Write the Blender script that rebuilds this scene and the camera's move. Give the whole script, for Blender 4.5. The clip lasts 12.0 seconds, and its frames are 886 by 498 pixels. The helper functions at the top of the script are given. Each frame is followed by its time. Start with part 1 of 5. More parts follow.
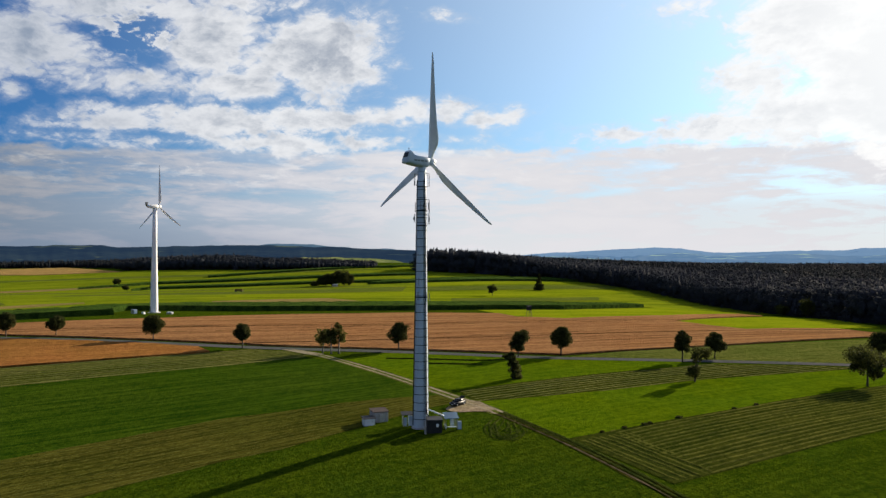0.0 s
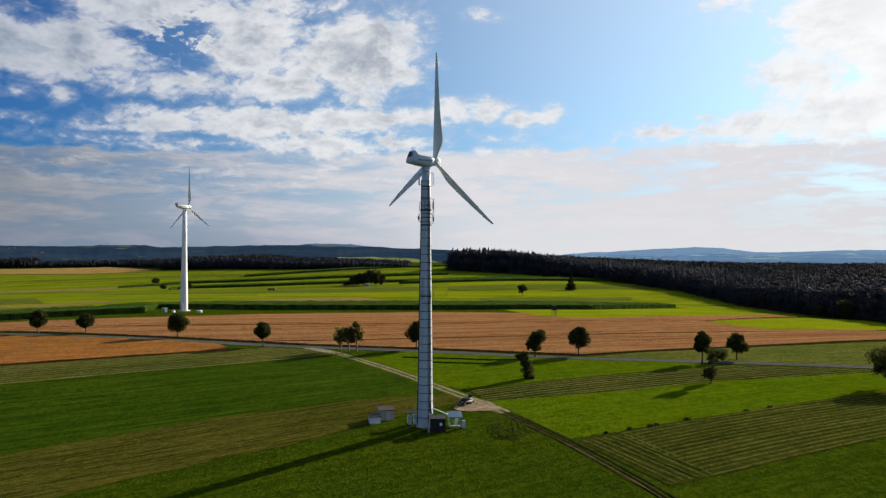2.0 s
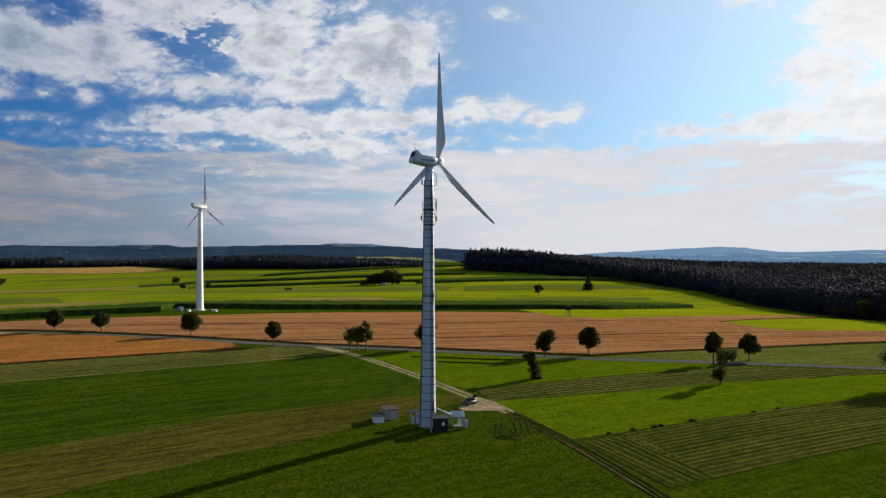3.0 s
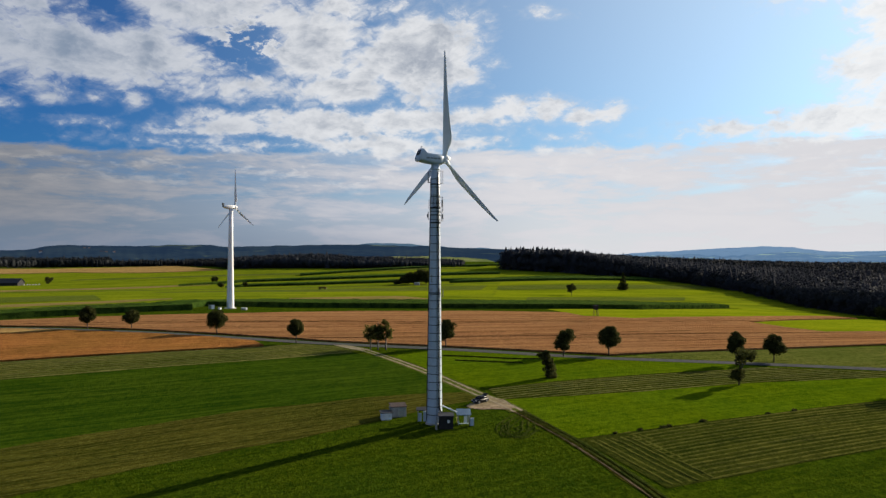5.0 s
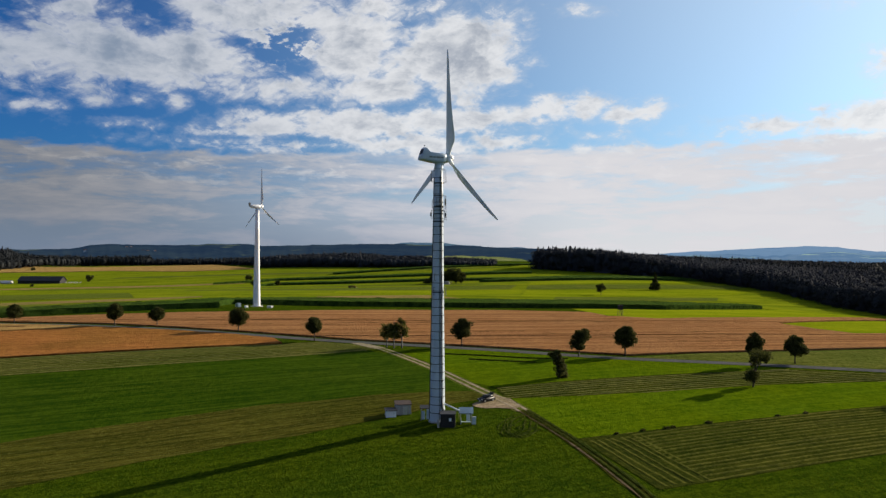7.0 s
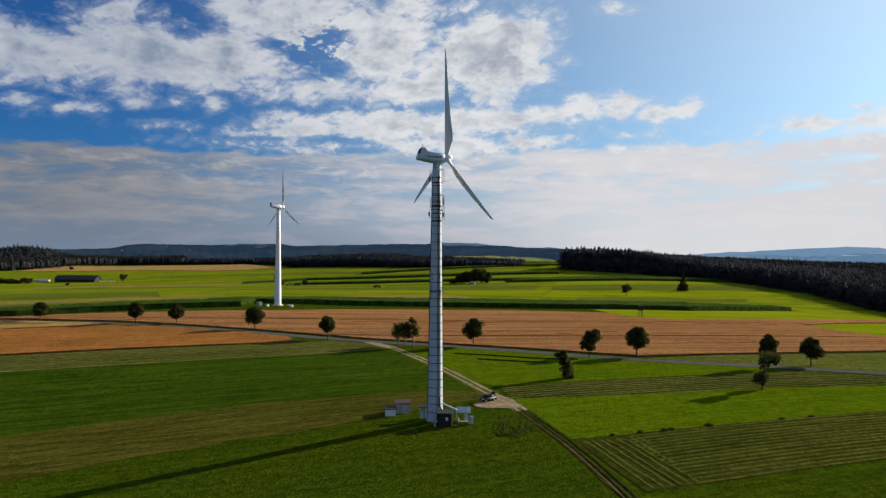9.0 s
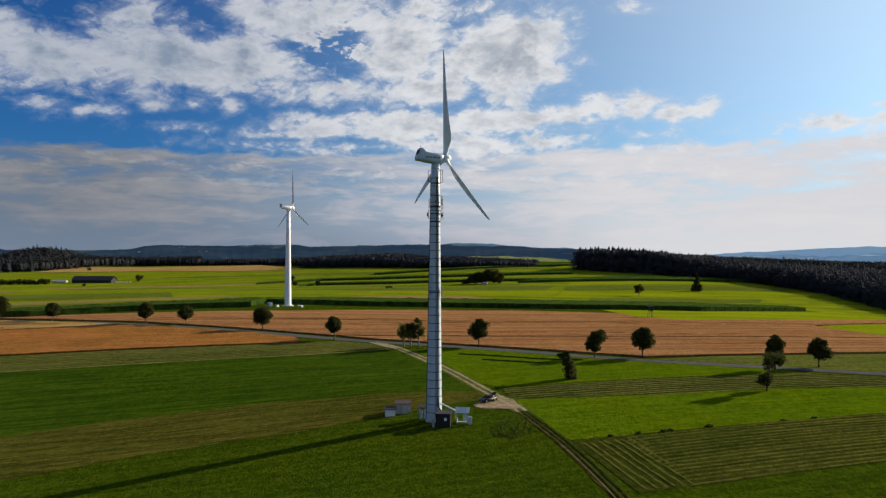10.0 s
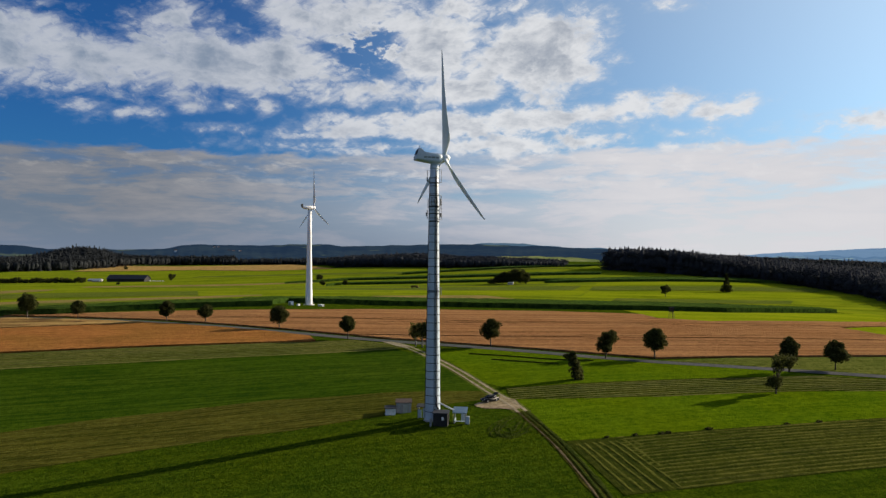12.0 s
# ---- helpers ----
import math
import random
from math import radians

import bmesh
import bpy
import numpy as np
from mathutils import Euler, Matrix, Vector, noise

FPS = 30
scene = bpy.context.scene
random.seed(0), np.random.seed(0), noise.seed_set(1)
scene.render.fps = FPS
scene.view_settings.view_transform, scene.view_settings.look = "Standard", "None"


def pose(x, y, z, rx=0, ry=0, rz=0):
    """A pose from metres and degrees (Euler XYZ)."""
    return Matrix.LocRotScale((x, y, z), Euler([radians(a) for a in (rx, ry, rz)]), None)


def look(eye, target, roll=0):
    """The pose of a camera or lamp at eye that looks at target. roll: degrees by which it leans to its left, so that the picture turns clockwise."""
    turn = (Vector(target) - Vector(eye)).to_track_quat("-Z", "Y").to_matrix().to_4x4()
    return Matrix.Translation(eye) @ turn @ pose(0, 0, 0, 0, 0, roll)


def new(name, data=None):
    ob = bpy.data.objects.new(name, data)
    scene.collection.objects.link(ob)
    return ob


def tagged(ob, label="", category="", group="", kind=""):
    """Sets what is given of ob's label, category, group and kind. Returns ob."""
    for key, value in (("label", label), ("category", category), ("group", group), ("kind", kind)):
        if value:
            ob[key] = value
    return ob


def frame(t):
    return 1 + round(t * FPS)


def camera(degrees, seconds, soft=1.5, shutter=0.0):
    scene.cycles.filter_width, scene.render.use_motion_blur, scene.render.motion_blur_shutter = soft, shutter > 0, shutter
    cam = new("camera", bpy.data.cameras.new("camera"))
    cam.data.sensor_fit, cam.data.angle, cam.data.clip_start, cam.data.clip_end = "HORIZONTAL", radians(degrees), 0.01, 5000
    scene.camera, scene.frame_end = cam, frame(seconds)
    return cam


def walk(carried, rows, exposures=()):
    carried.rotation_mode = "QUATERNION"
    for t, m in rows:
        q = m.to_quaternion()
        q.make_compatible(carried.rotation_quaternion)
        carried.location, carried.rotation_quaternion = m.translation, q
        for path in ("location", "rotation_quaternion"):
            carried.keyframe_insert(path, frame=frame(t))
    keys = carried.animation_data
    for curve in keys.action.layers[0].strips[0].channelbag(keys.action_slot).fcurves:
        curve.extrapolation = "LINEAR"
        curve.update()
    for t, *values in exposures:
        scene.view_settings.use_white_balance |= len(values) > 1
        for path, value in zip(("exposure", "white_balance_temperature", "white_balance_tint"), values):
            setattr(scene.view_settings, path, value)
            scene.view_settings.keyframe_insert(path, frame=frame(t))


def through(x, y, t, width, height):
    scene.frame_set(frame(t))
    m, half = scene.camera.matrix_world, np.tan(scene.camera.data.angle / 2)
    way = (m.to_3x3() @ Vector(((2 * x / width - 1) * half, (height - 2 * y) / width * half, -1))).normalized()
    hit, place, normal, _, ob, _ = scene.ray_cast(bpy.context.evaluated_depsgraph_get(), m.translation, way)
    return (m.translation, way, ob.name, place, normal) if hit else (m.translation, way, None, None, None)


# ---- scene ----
cam = camera(62.3, 12.0, soft=1.4)
PATH = [
    (0, (4.555, -132.458, 30.839), (4.545, -130.458, 30.858), 0.2),
    (0.5, (5.997, -132.517, 30.841), (5.964, -130.517, 30.86), 0.2),
    (1, (7.519, -132.59, 30.809), (7.459, -130.591, 30.827), 0.2),
    (1.5, (9.068, -132.635, 30.79), (8.982, -130.637, 30.808), 0.2),
    (2, (10.679, -132.626, 30.777), (10.565, -130.629, 30.795), 0.2),
    (2.5, (12.261, -132.548, 30.811), (12.119, -130.553, 30.829), 0.2),
    (3, (13.815, -132.403, 30.792), (13.646, -130.411, 30.809), 0.2),
    (5, (19.971, -131.914, 30.471), (19.693, -129.934, 30.487), 0.2),
    (5.5, (21.532, -131.794, 30.397), (21.227, -129.817, 30.411), 0.3),
    (6, (23.106, -131.637, 30.376), (22.775, -129.665, 30.391), 0.3),
    (6.5, (24.613, -131.464, 30.375), (24.257, -129.495, 30.39), 0.3),
    (7, (26.082, -131.257, 30.36), (25.705, -129.293, 30.374), 0.3),
    (9, (32.291, -130.149, 30.262), (31.827, -128.204, 30.276), 0.4),
    (9.5, (33.767, -129.798, 30.273), (33.283, -127.858, 30.287), 0.4),
    (10, (35.341, -129.435, 30.282), (34.835, -127.5, 30.297), 0.3),
    (10.5, (36.841, -129.118, 30.279), (36.313, -127.189, 30.293), 0.3),
    (11, (38.401, -128.757, 30.281), (37.851, -126.834, 30.294), 0.3),
    (11.5, (39.905, -128.356, 30.282), (39.334, -126.439, 30.296), 0.4),
    (12, (41.464, -127.957, 30.298), (40.871, -126.046, 30.312), 0.4),
]
walk(cam, [(t, look(*m)) for t, *m in PATH], exposures=[(0, 1.08), (3, 1.0), (7, 0.97), (12, 0.92)])


# ---- world, sun ----
SUN_AZ, SUN_EL = 44.3, 19.2        # degrees clockwise from +y, and above the horizon
sun_way = Vector((math.sin(radians(SUN_AZ)) * math.cos(radians(SUN_EL)),
                  math.cos(radians(SUN_AZ)) * math.cos(radians(SUN_EL)), math.sin(radians(SUN_EL))))
sun = new("sun", bpy.data.lights.new("sun", "SUN"))
sun.data.energy, sun.data.angle, sun.data.color = 4.7, radians(0.5), (1.0, 0.86, 0.66)
sun.matrix_world = look(sun_way * 300, (0, 0, 0))


class Nodes:
    """Short-hand for building node trees."""
    def __init__(self, tree):
        self.t = tree
        tree.nodes.clear()

    def add(self, kind, props=None, **ins):
        n = self.t.nodes.new(kind)
        for k, v in (props or {}).items():
            setattr(n, k, v)
        for k, v in ins.items():
            self.put(n.inputs[k.replace("_", " ")] if k.replace("_", " ") in n.inputs else n.inputs[int(k[1:])], v)
        return n

    def put(self, sock, v):
        if isinstance(v, bpy.types.NodeSocket):
            self.t.links.new(v, sock)
        elif isinstance(v, bpy.types.Node):
            self.t.links.new(v.outputs[0], sock)
        else:
            sock.default_value = v

    def math(self, op, a, b=0.0, c=0.0, clamp=False):
        n = self.t.nodes.new("ShaderNodeMath")
        n.operation, n.use_clamp = op, clamp
        for k, v in enumerate((a, b, c)):
            self.put(n.inputs[k], v)
        return n.outputs[0]

    def vec(self, op, a, b=(0, 0, 0), scale=None):
        n = self.t.nodes.new("ShaderNodeVectorMath")
        n.operation = op
        self.put(n.inputs[0], a)
        self.put(n.inputs[1], b)
        if scale is not None:
            self.put(n.inputs["Scale"], scale)
        return n.outputs["Value"] if op in ("LENGTH", "DOT_PRODUCT", "DISTANCE") else n.outputs[0]

    def noise(self, v, scale, detail=4.0, rough=0.55, dist=0.0):
        n = self.t.nodes.new("ShaderNodeTexNoise")
        for k, val in (("Vector", v), ("Scale", scale), ("Detail", detail), ("Roughness", rough), ("Distortion", dist)):
            self.put(n.inputs[k], val)
        return n.outputs["Fac"]

    def remap(self, v, a, b, c=0.0, d=1.0, smooth=True):
        n = self.t.nodes.new("ShaderNodeMapRange")
        n.interpolation_type = "SMOOTHSTEP" if smooth else "LINEAR"
        for k, val in enumerate((v, a, b, c, d)):
            self.put(n.inputs[k], val)
        return n.outputs[0]

    def mix(self, f, a, b, blend="MIX"):
        n = self.t.nodes.new("ShaderNodeMix")
        n.data_type, n.blend_type = "RGBA", blend
        self.put(n.inputs[0], f)
        for k, val in ((6, a), (7, b)):
            self.put(n.inputs[k], val if not isinstance(val, tuple) else (*val, 1.0)[:4])
        return n.outputs[2]


world = bpy.data.worlds.new("world")
scene.world = world
world.use_nodes = True
W = Nodes(world.node_tree)
sky = W.add("ShaderNodeTexSky", dict(sky_type="NISHITA", sun_disc=False, sun_elevation=radians(SUN_EL),
                                     sun_rotation=radians(SUN_AZ), altitude=500, air_density=1.0, dust_density=0.6, ozone_density=2.5))
way = W.add("ShaderNodeTexCoord").outputs["Generated"]
sep = W.add("ShaderNodeSeparateXYZ", i0=way)
up = W.math("MAXIMUM", sep.outputs[2], 0.0)
az = W.math("MULTIPLY", W.math("ARCTAN2", sep.outputs[0], sep.outputs[1]), 57.2958)
el = W.math("MULTIPLY", W.math("ARCSINE", sep.outputs[2]), 57.2958)
# clouds: banks of billows at azimuth, elevation, half width, half height (degrees)
DECK = [(-48.9, 13.5, 5.0, 2.7), (-42.6, 13.2, 5.1, 2.0), (-35.6, 14.2, 6.6, 2.9), (-29.9, 14.6, 5.3, 2.6), (-37.2, 16.3, 2.0, 1.6), (-25.8, 17.6, 6.3, 2.4), (-18.9, 15.7, 6.1, 3.1),
        (-23.2, 12.7, 4.7, 1.2), (-16.2, 12.8, 7.1, 1.6), (-10.0, 14.9, 5.5, 3.5), (-6.5, 16.1, 2.2, 1.7), (-16.2, 18.8, 5.7, 1.3), (-54.1, 13.0, 5.1, 3.0), (-66.0, 15.0, 9.0, 3.0)]
EAST = [(26.4, 16.4, 5.3, 4.0), (23.1, 12.6, 3.8, 2.4), (26.4, 10.0, 6.4, 2.7), (17.9, 18.1, 2.0, 0.9), (32.5, 12.4, 7.0, 6.7), (60.0, 22.0, 24.0, 12.0)]
ROW = [(-28.3, 9.0, 2.1, 0.43), (-24.1, 9.6, 5.1, 1.0), (-17.5, 9.8, 6.2, 1.35), (-10.5, 10.3, 5.7, 1.35), (-21.5, 8.2, 8.2, 0.44), (-13.6, 8.4, 7.5, 0.9), (-5.7, 10.6, 3.9, 0.95), (-2.2, 11.1, 2.1, 1.0),
       (0.6, 11.2, 1.8, 1.1), (2.8, 10.6, 2.0, 0.75), (4.6, 10.8, 1.5, 0.7), (1.1, 9.1, 1.2, 0.26), (-7.0, 8.7, 3.5, 0.7), (14.6, 9.1, 5.2, 0.75), (20.8, 9.4, 4.8, 1.3), (16.5, 10.2, 0.9, 0.34), (17.7, 8.0, 3.2, 0.38)]
PUFFS = [(-43.2, 10.0, 1.6, 0.38), (-40.7, 9.9, 0.8, 0.34), (-38.8, 10.0, 1.0, 0.36), (-36.6, 10.7, 1.0, 0.38), (-30.7, 11.1, 0.75, 0.6), (-34.3, 9.1, 1.9, 0.24), (-28.5, 10.0, 0.7, 0.2),
         (-33.5, 10.8, 0.9, 0.33), (-0.1, 18.2, 1.1, 0.36), (3.2, 8.1, 1.6, 0.4), (0.3, 8.1, 1.4, 0.4)]
flat = W.math("ADD", up, 0.11)
layer = W.add("ShaderNodeCombineXYZ", i0=W.math("DIVIDE", sep.outputs[0], flat), i1=W.math("DIVIDE", sep.outputs[1], flat)).outputs[0]
puffs = W.add("ShaderNodeCombineXYZ", i0=W.math("MULTIPLY", az, 0.085), i1=W.math("MULTIPLY", el, 0.15), i2=0.4).outputs[0]
fine = W.noise(puffs, 2.3, 11.0, 0.52, 0.25)
fine_sun = W.noise(W.vec("ADD", puffs, (0.08, 0.07, 0.0)), 3.0, 5.0, 0.6, 0.25)
fine_soft = W.noise(puffs, 3.0, 5.0, 0.6, 0.25)
small = W.noise(puffs, 6.5, 9.0, 0.60, 0.25)
cells = W.add("ShaderNodeTexVoronoi", dict(feature="SMOOTH_F1"), Vector=W.vec("ADD", puffs, W.vec("SCALE", (1.0, 1.0, 0.0), scale=W.math("MULTIPLY", fine_soft, 0.35))),
              Scale=7.0, Detail=3.0, Roughness=0.6, Smoothness=0.35).outputs["Distance"]
wide = W.noise(layer, 1.3, 4.0, 0.5)
bend = W.noise(layer, 2.3, 5.0, 0.55)
angles = W.add("ShaderNodeCombineXYZ", i0=W.math("ADD", az, W.math("MULTIPLY", W.math("SUBTRACT", bend, 0.5), 2.4)),
               i1=W.math("ADD", el, W.math("MULTIPLY", W.math("SUBTRACT", wide, 0.5), 0.8))).outputs[0]


def bank(places):
    """How deep inside a bank of clouds a direction lies, in degrees; below nought outside."""
    depth = None
    for a, e, wa, we in places:
        d = W.vec("LENGTH", W.vec("MULTIPLY", W.vec("SUBTRACT", angles, (a, e, 0)), (1 / wa, 1 / we, 0)))
        one = W.math("MULTIPLY_ADD", d, -we, we)
        depth = one if depth is None else W.math("MAXIMUM", depth, one)
    return depth


facing = W.vec("DOT_PRODUCT", way, tuple(sun_way))
beyond = W.math("MAXIMUM", W.remap(el, 21.0, 30.0), W.remap(facing, -0.25, -0.5))
thick = W.math("MAXIMUM", bank(DECK + EAST), W.remap(beyond, 0.0, 1.0, -3.0, 0.0))
gap = W.vec("LENGTH", W.vec("MULTIPLY", W.vec("SUBTRACT", angles, (-23.0, 15.6, 0)), (1 / 3.6, 1 / 2.3, 0)))
thick = W.math("SUBTRACT", thick, W.math("MULTIPLY", W.remap(gap, 1.25, 0.2), W.remap(small, 0.40, 0.56, -0.6, 2.4)))
rag = W.math("ADD", W.math("MULTIPLY", W.math("SUBTRACT", fine, 0.5), 4.2), W.math("MULTIPLY", W.math("SUBTRACT", 0.42, cells), 1.5))
body = W.math("ADD", W.math("ADD", thick, 1.1), rag)
dense = W.remap(body, -0.05, 1.35)
low = bank(ROW + PUFFS)
ruffle = W.math("ADD", W.math("MULTIPLY", W.math("SUBTRACT", small, 0.5), 1.9), W.math("MULTIPLY", W.math("SUBTRACT", 0.40, cells), 0.5))
tuft = W.math("ADD", W.math("ADD", low, 0.32), ruffle)
dense_low = W.remap(tuft, -0.05, 0.55)
toward = W.math("MAXIMUM", facing, 0.0)
glow = W.math("POWER", toward, 6.0)
bright_air = W.math("POWER", toward, 3.0)
# self-shading of the clouds: grey in their depth and where more cloud lies towards the sun
relief = W.math("MULTIPLY", W.math("SUBTRACT", fine_sun, fine_soft), 5.5)
shade = W.remap(W.math("ADD", W.math("MULTIPLY", body, 0.5), W.math("MULTIPLY", relief, 0.6)), 0.1, 2.2)
shade_low = W.remap(W.math("ADD", W.math("MULTIPLY", tuft, 0.6), W.math("MULTIPLY", relief, 0.6)), 0.0, 1.3, 0.0, 0.75)
lit = W.mix(W.math("MAXIMUM", W.math("MULTIPLY", shade, W.remap(dense, 0.0, 0.5)), W.math("MULTIPLY", shade_low, W.remap(dense, 0.6, 0.0))), (0.80, 0.81, 0.83), (0.36, 0.40, 0.47))
lit = W.mix(W.remap(az, -12.0, -40.0, 0.0, 0.85), lit, W.mix(shade, (0.46, 0.50, 0.58), (0.21, 0.28, 0.39)))
lit = W.mix(W.remap(facing, -0.25, -0.6), lit, (0.42, 0.42, 0.43))
lit = W.mix(W.remap(glow, 0.25, 0.95, 0.0, 0.85), lit, (1.05, 1.04, 1.02))
air = W.mix(1.0, W.vec("SCALE", sky.outputs[0], scale=0.085), (0.24, 0.66, 1.02), "MULTIPLY")
air = W.mix(W.remap(az, -8.0, -40.0), air, W.mix(1.0, air, (0.66, 0.78, 0.98), "MULTIPLY"))
air = W.mix(1.0, air, W.vec("SCALE", (0.66, 0.70, 0.60), scale=bright_air), "ADD")
# a thin streaky veil low over the horizon
banks = W.add("ShaderNodeCombineXYZ", i0=W.math("MULTIPLY", az, 0.06), i1=W.math("MULTIPLY", el, 0.30), i2=2.7).outputs[0]
streaks = W.noise(banks, 2.4, 9.0, 0.62, 0.25)
curds = W.noise(W.vec("MULTIPLY", puffs, (1.0, 1.8, 1.0)), 5.2, 8.0, 0.62, 0.3)
top = W.math("ADD", el, W.math("ADD", W.math("MULTIPLY", W.math("SUBTRACT", wide, 0.5), 1.4), W.math("MULTIPLY", W.math("SUBTRACT", curds, 0.5), 1.6)))
veil = W.math("MULTIPLY", W.remap(W.math("ADD", top, W.remap(az, -36.0, 0.0, 0.9, 0.1)), 8.5, 7.9), W.math("MAXIMUM", W.remap(streaks, 0.34, 0.54, 0.52, 1.0), W.remap(el, 6.0, 3.5, 0.0, 0.85)))
veil_colour = W.mix(W.remap(streaks, 0.38, 0.72), (0.33, 0.39, 0.49), (0.54, 0.545, 0.59))
veil_colour = W.mix(W.math("MULTIPLY", W.remap(curds, 0.50, 0.66), W.remap(el, 3.6, 6.4, 0.0, 0.75)), veil_colour, (0.66, 0.66, 0.68))
veil_colour = W.vec("SCALE", veil_colour, scale=W.remap(az, -12.0, -42.0, 1.1, 0.52))
veil_colour = W.mix(W.remap(bright_air, 0.02, 0.36, 0.0, 0.78), veil_colour, (0.78, 0.765, 0.785))
full = W.mix(veil, air, veil_colour)
wisps = W.remap(W.math("MAXIMUM", body, W.math("MULTIPLY", tuft, 1.6)), -0.9, 0.7)
full = W.mix(W.math("MULTIPLY", wisps, 0.32), full, W.mix(0.35, lit, (0.45, 0.50, 0.60)))
full = W.mix(W.math("MULTIPLY", W.math("MAXIMUM", dense, dense_low), 0.95), full, lit)
haze = W.remap(el, 4.0, -0.5)
full = W.mix(W.math("MULTIPLY", haze, 0.75), full, W.mix(W.remap(bright_air, 0.0, 0.36), (0.18, 0.235, 0.335), (0.74, 0.73, 0.76)))
W.add("ShaderNodeOutputWorld", Surface=W.add("ShaderNodeBackground", Color=full, Strength=0.5))


# ---- materials ----
def material(name):
    m = bpy.data.materials.new(name)
    m.use_nodes = True
    return m, Nodes(m.node_tree)


def finish(N, m, colour, rough=0.8, metal=0.0, bump=None, depth=0.05, spec=0.3, glow=None, through=0.0):
    p = N.add("ShaderNodeBsdfPrincipled", Base_Color=colour, Roughness=rough, Metallic=metal)
    N.put(p.inputs["Specular IOR Level"], spec)
    if glow is not None:
        N.put(p.inputs["Emission Color"], glow)
        N.put(p.inputs["Emission Strength"], 1.0)
    if bump is not None:
        b = N.add("ShaderNodeBump", Strength=1.0, Distance=depth, Height=bump)
        N.put(p.inputs["Normal"], b.outputs[0])
    shader = p.outputs[0]
    if through:
        tr = N.add("ShaderNodeBsdfTranslucent", Color=colour)
        shader = N.add("ShaderNodeMixShader", i0=through, i1=shader, i2=tr.outputs[0]).outputs[0]
    N.add("ShaderNodeOutputMaterial", Surface=shader)
    return m


def plain(name, colour, rough=0.6, metal=0.0, vary=0.12, scale=3.0, spec=0.4, bump=0.0):
    """Paint, plaster, metal: one colour with stains and fine grain."""
    m, N = material(name)
    co = N.add("ShaderNodeTexCoord").outputs["Object"]
    big, small = N.noise(co, scale, 5.0, 0.6), N.noise(co, scale * 14, 3.0)
    f = N.math("ADD", N.math("MULTIPLY", big, 0.7), N.math("MULTIPLY", small, 0.3))
    c = N.mix(N.remap(f, 0.35, 0.7), tuple(v * (1 - vary) for v in colour), tuple(min(1, v * (1 + vary)) for v in colour))
    return finish(N, m, c, N.remap(big, 0.3, 0.7, rough * 0.85, min(1, rough * 1.15)), metal, small if bump else None, bump, spec)


def crop(name, dark, light, turn=31.0, streak=0.5, fleck=0.5, depth=0.15, patch=(0.8, 0.9, 0.8), along=0.05, across=0.9, through=0.0):
    """A field: broad patches, streaks along its rows, fine flecks and relief."""
    m, N = material(name)
    co = N.add("ShaderNodeTexCoord").outputs["Object"]
    rows = N.add("ShaderNodeMapping", Vector=co, Rotation=(0, 0, radians(-turn)), Scale=(1, 1, 1)).outputs[0]
    rows = N.vec("MULTIPLY", rows, (along, across, 0.3))
    broad = N.noise(co, 0.035, 4.0, 0.55)
    mid = N.noise(co, 0.4, 4.0, 0.6)
    line = N.noise(rows, 1.0, 4.0, 0.6)
    tiny = N.noise(co, 3.0, 4.0, 0.75)
    clump = N.noise(N.vec("MULTIPLY", co, (1.0, 0.75, 1.0)), 1.05, 3.0, 0.65)
    f = N.math("ADD", N.math("MULTIPLY", line, streak), N.math("MULTIPLY", tiny, fleck))
    f = N.math("ADD", f, N.math("ADD", N.math("MULTIPLY", mid, 0.35), N.math("MULTIPLY", clump, fleck * 0.8)))
    total = streak + fleck * 1.8 + 0.35
    c = N.mix(N.remap(f, total * 0.42, total * 0.58), dark, light)
    c = N.mix(N.remap(broad, 0.38, 0.62, 0.0, 0.8), c, N.mix(1.0, c, patch, "MULTIPLY"))
    relief = N.math("ADD", N.math("MULTIPLY", tiny, 0.5), N.math("ADD", N.math("MULTIPLY", clump, 0.6), N.math("MULTIPLY", line, 0.3)))
    return finish(N, m, c, 1.0, 0.0, relief, depth, 0.0, through=through)


M = {}
M["meadow"] = crop("meadow_grass", (0.016, 0.035, 0.002), (0.044, 0.071, 0.004), depth=0.4, fleck=0.8, patch=(1.15, 1.02, 0.8))
M["deep"] = crop("deep_green_grass", (0.016, 0.036, 0.003), (0.042, 0.070, 0.005), streak=0.9, depth=0.25)
M["bright"] = crop("sunlit_grass", (0.036, 0.070, 0.002), (0.078, 0.122, 0.004), streak=0.4, fleck=0.55, depth=0.3, patch=(1.1, 1.0, 0.7))
M["pasture"] = crop("far_sunlit_pasture", (0.082, 0.110, 0.005), (0.165, 0.194, 0.009), streak=0.9, turn=33, along=0.01, across=0.08, depth=0.1, patch=(0.75, 0.85, 0.9))
M["lime"] = crop("lime_green_grass", (0.105, 0.140, 0.004), (0.185, 0.215, 0.008), streak=0.6, turn=33, along=0.01, across=0.08, depth=0.1, patch=(0.9, 0.95, 0.9))
M["mown"] = crop("mown_grass", (0.032, 0.033, 0.005), (0.074, 0.069, 0.011), streak=1.3, across=0.75, depth=0.25)
M["mown_green"] = crop("mown_green_grass", (0.018, 0.025, 0.004), (0.047, 0.052, 0.008), streak=0.9, fleck=0.9, across=0.6, depth=0.25)
M["pale"] = crop("dry_verge_grass", (0.046, 0.058, 0.010), (0.118, 0.128, 0.028), streak=0.5, fleck=0.9, turn=25, depth=0.35)
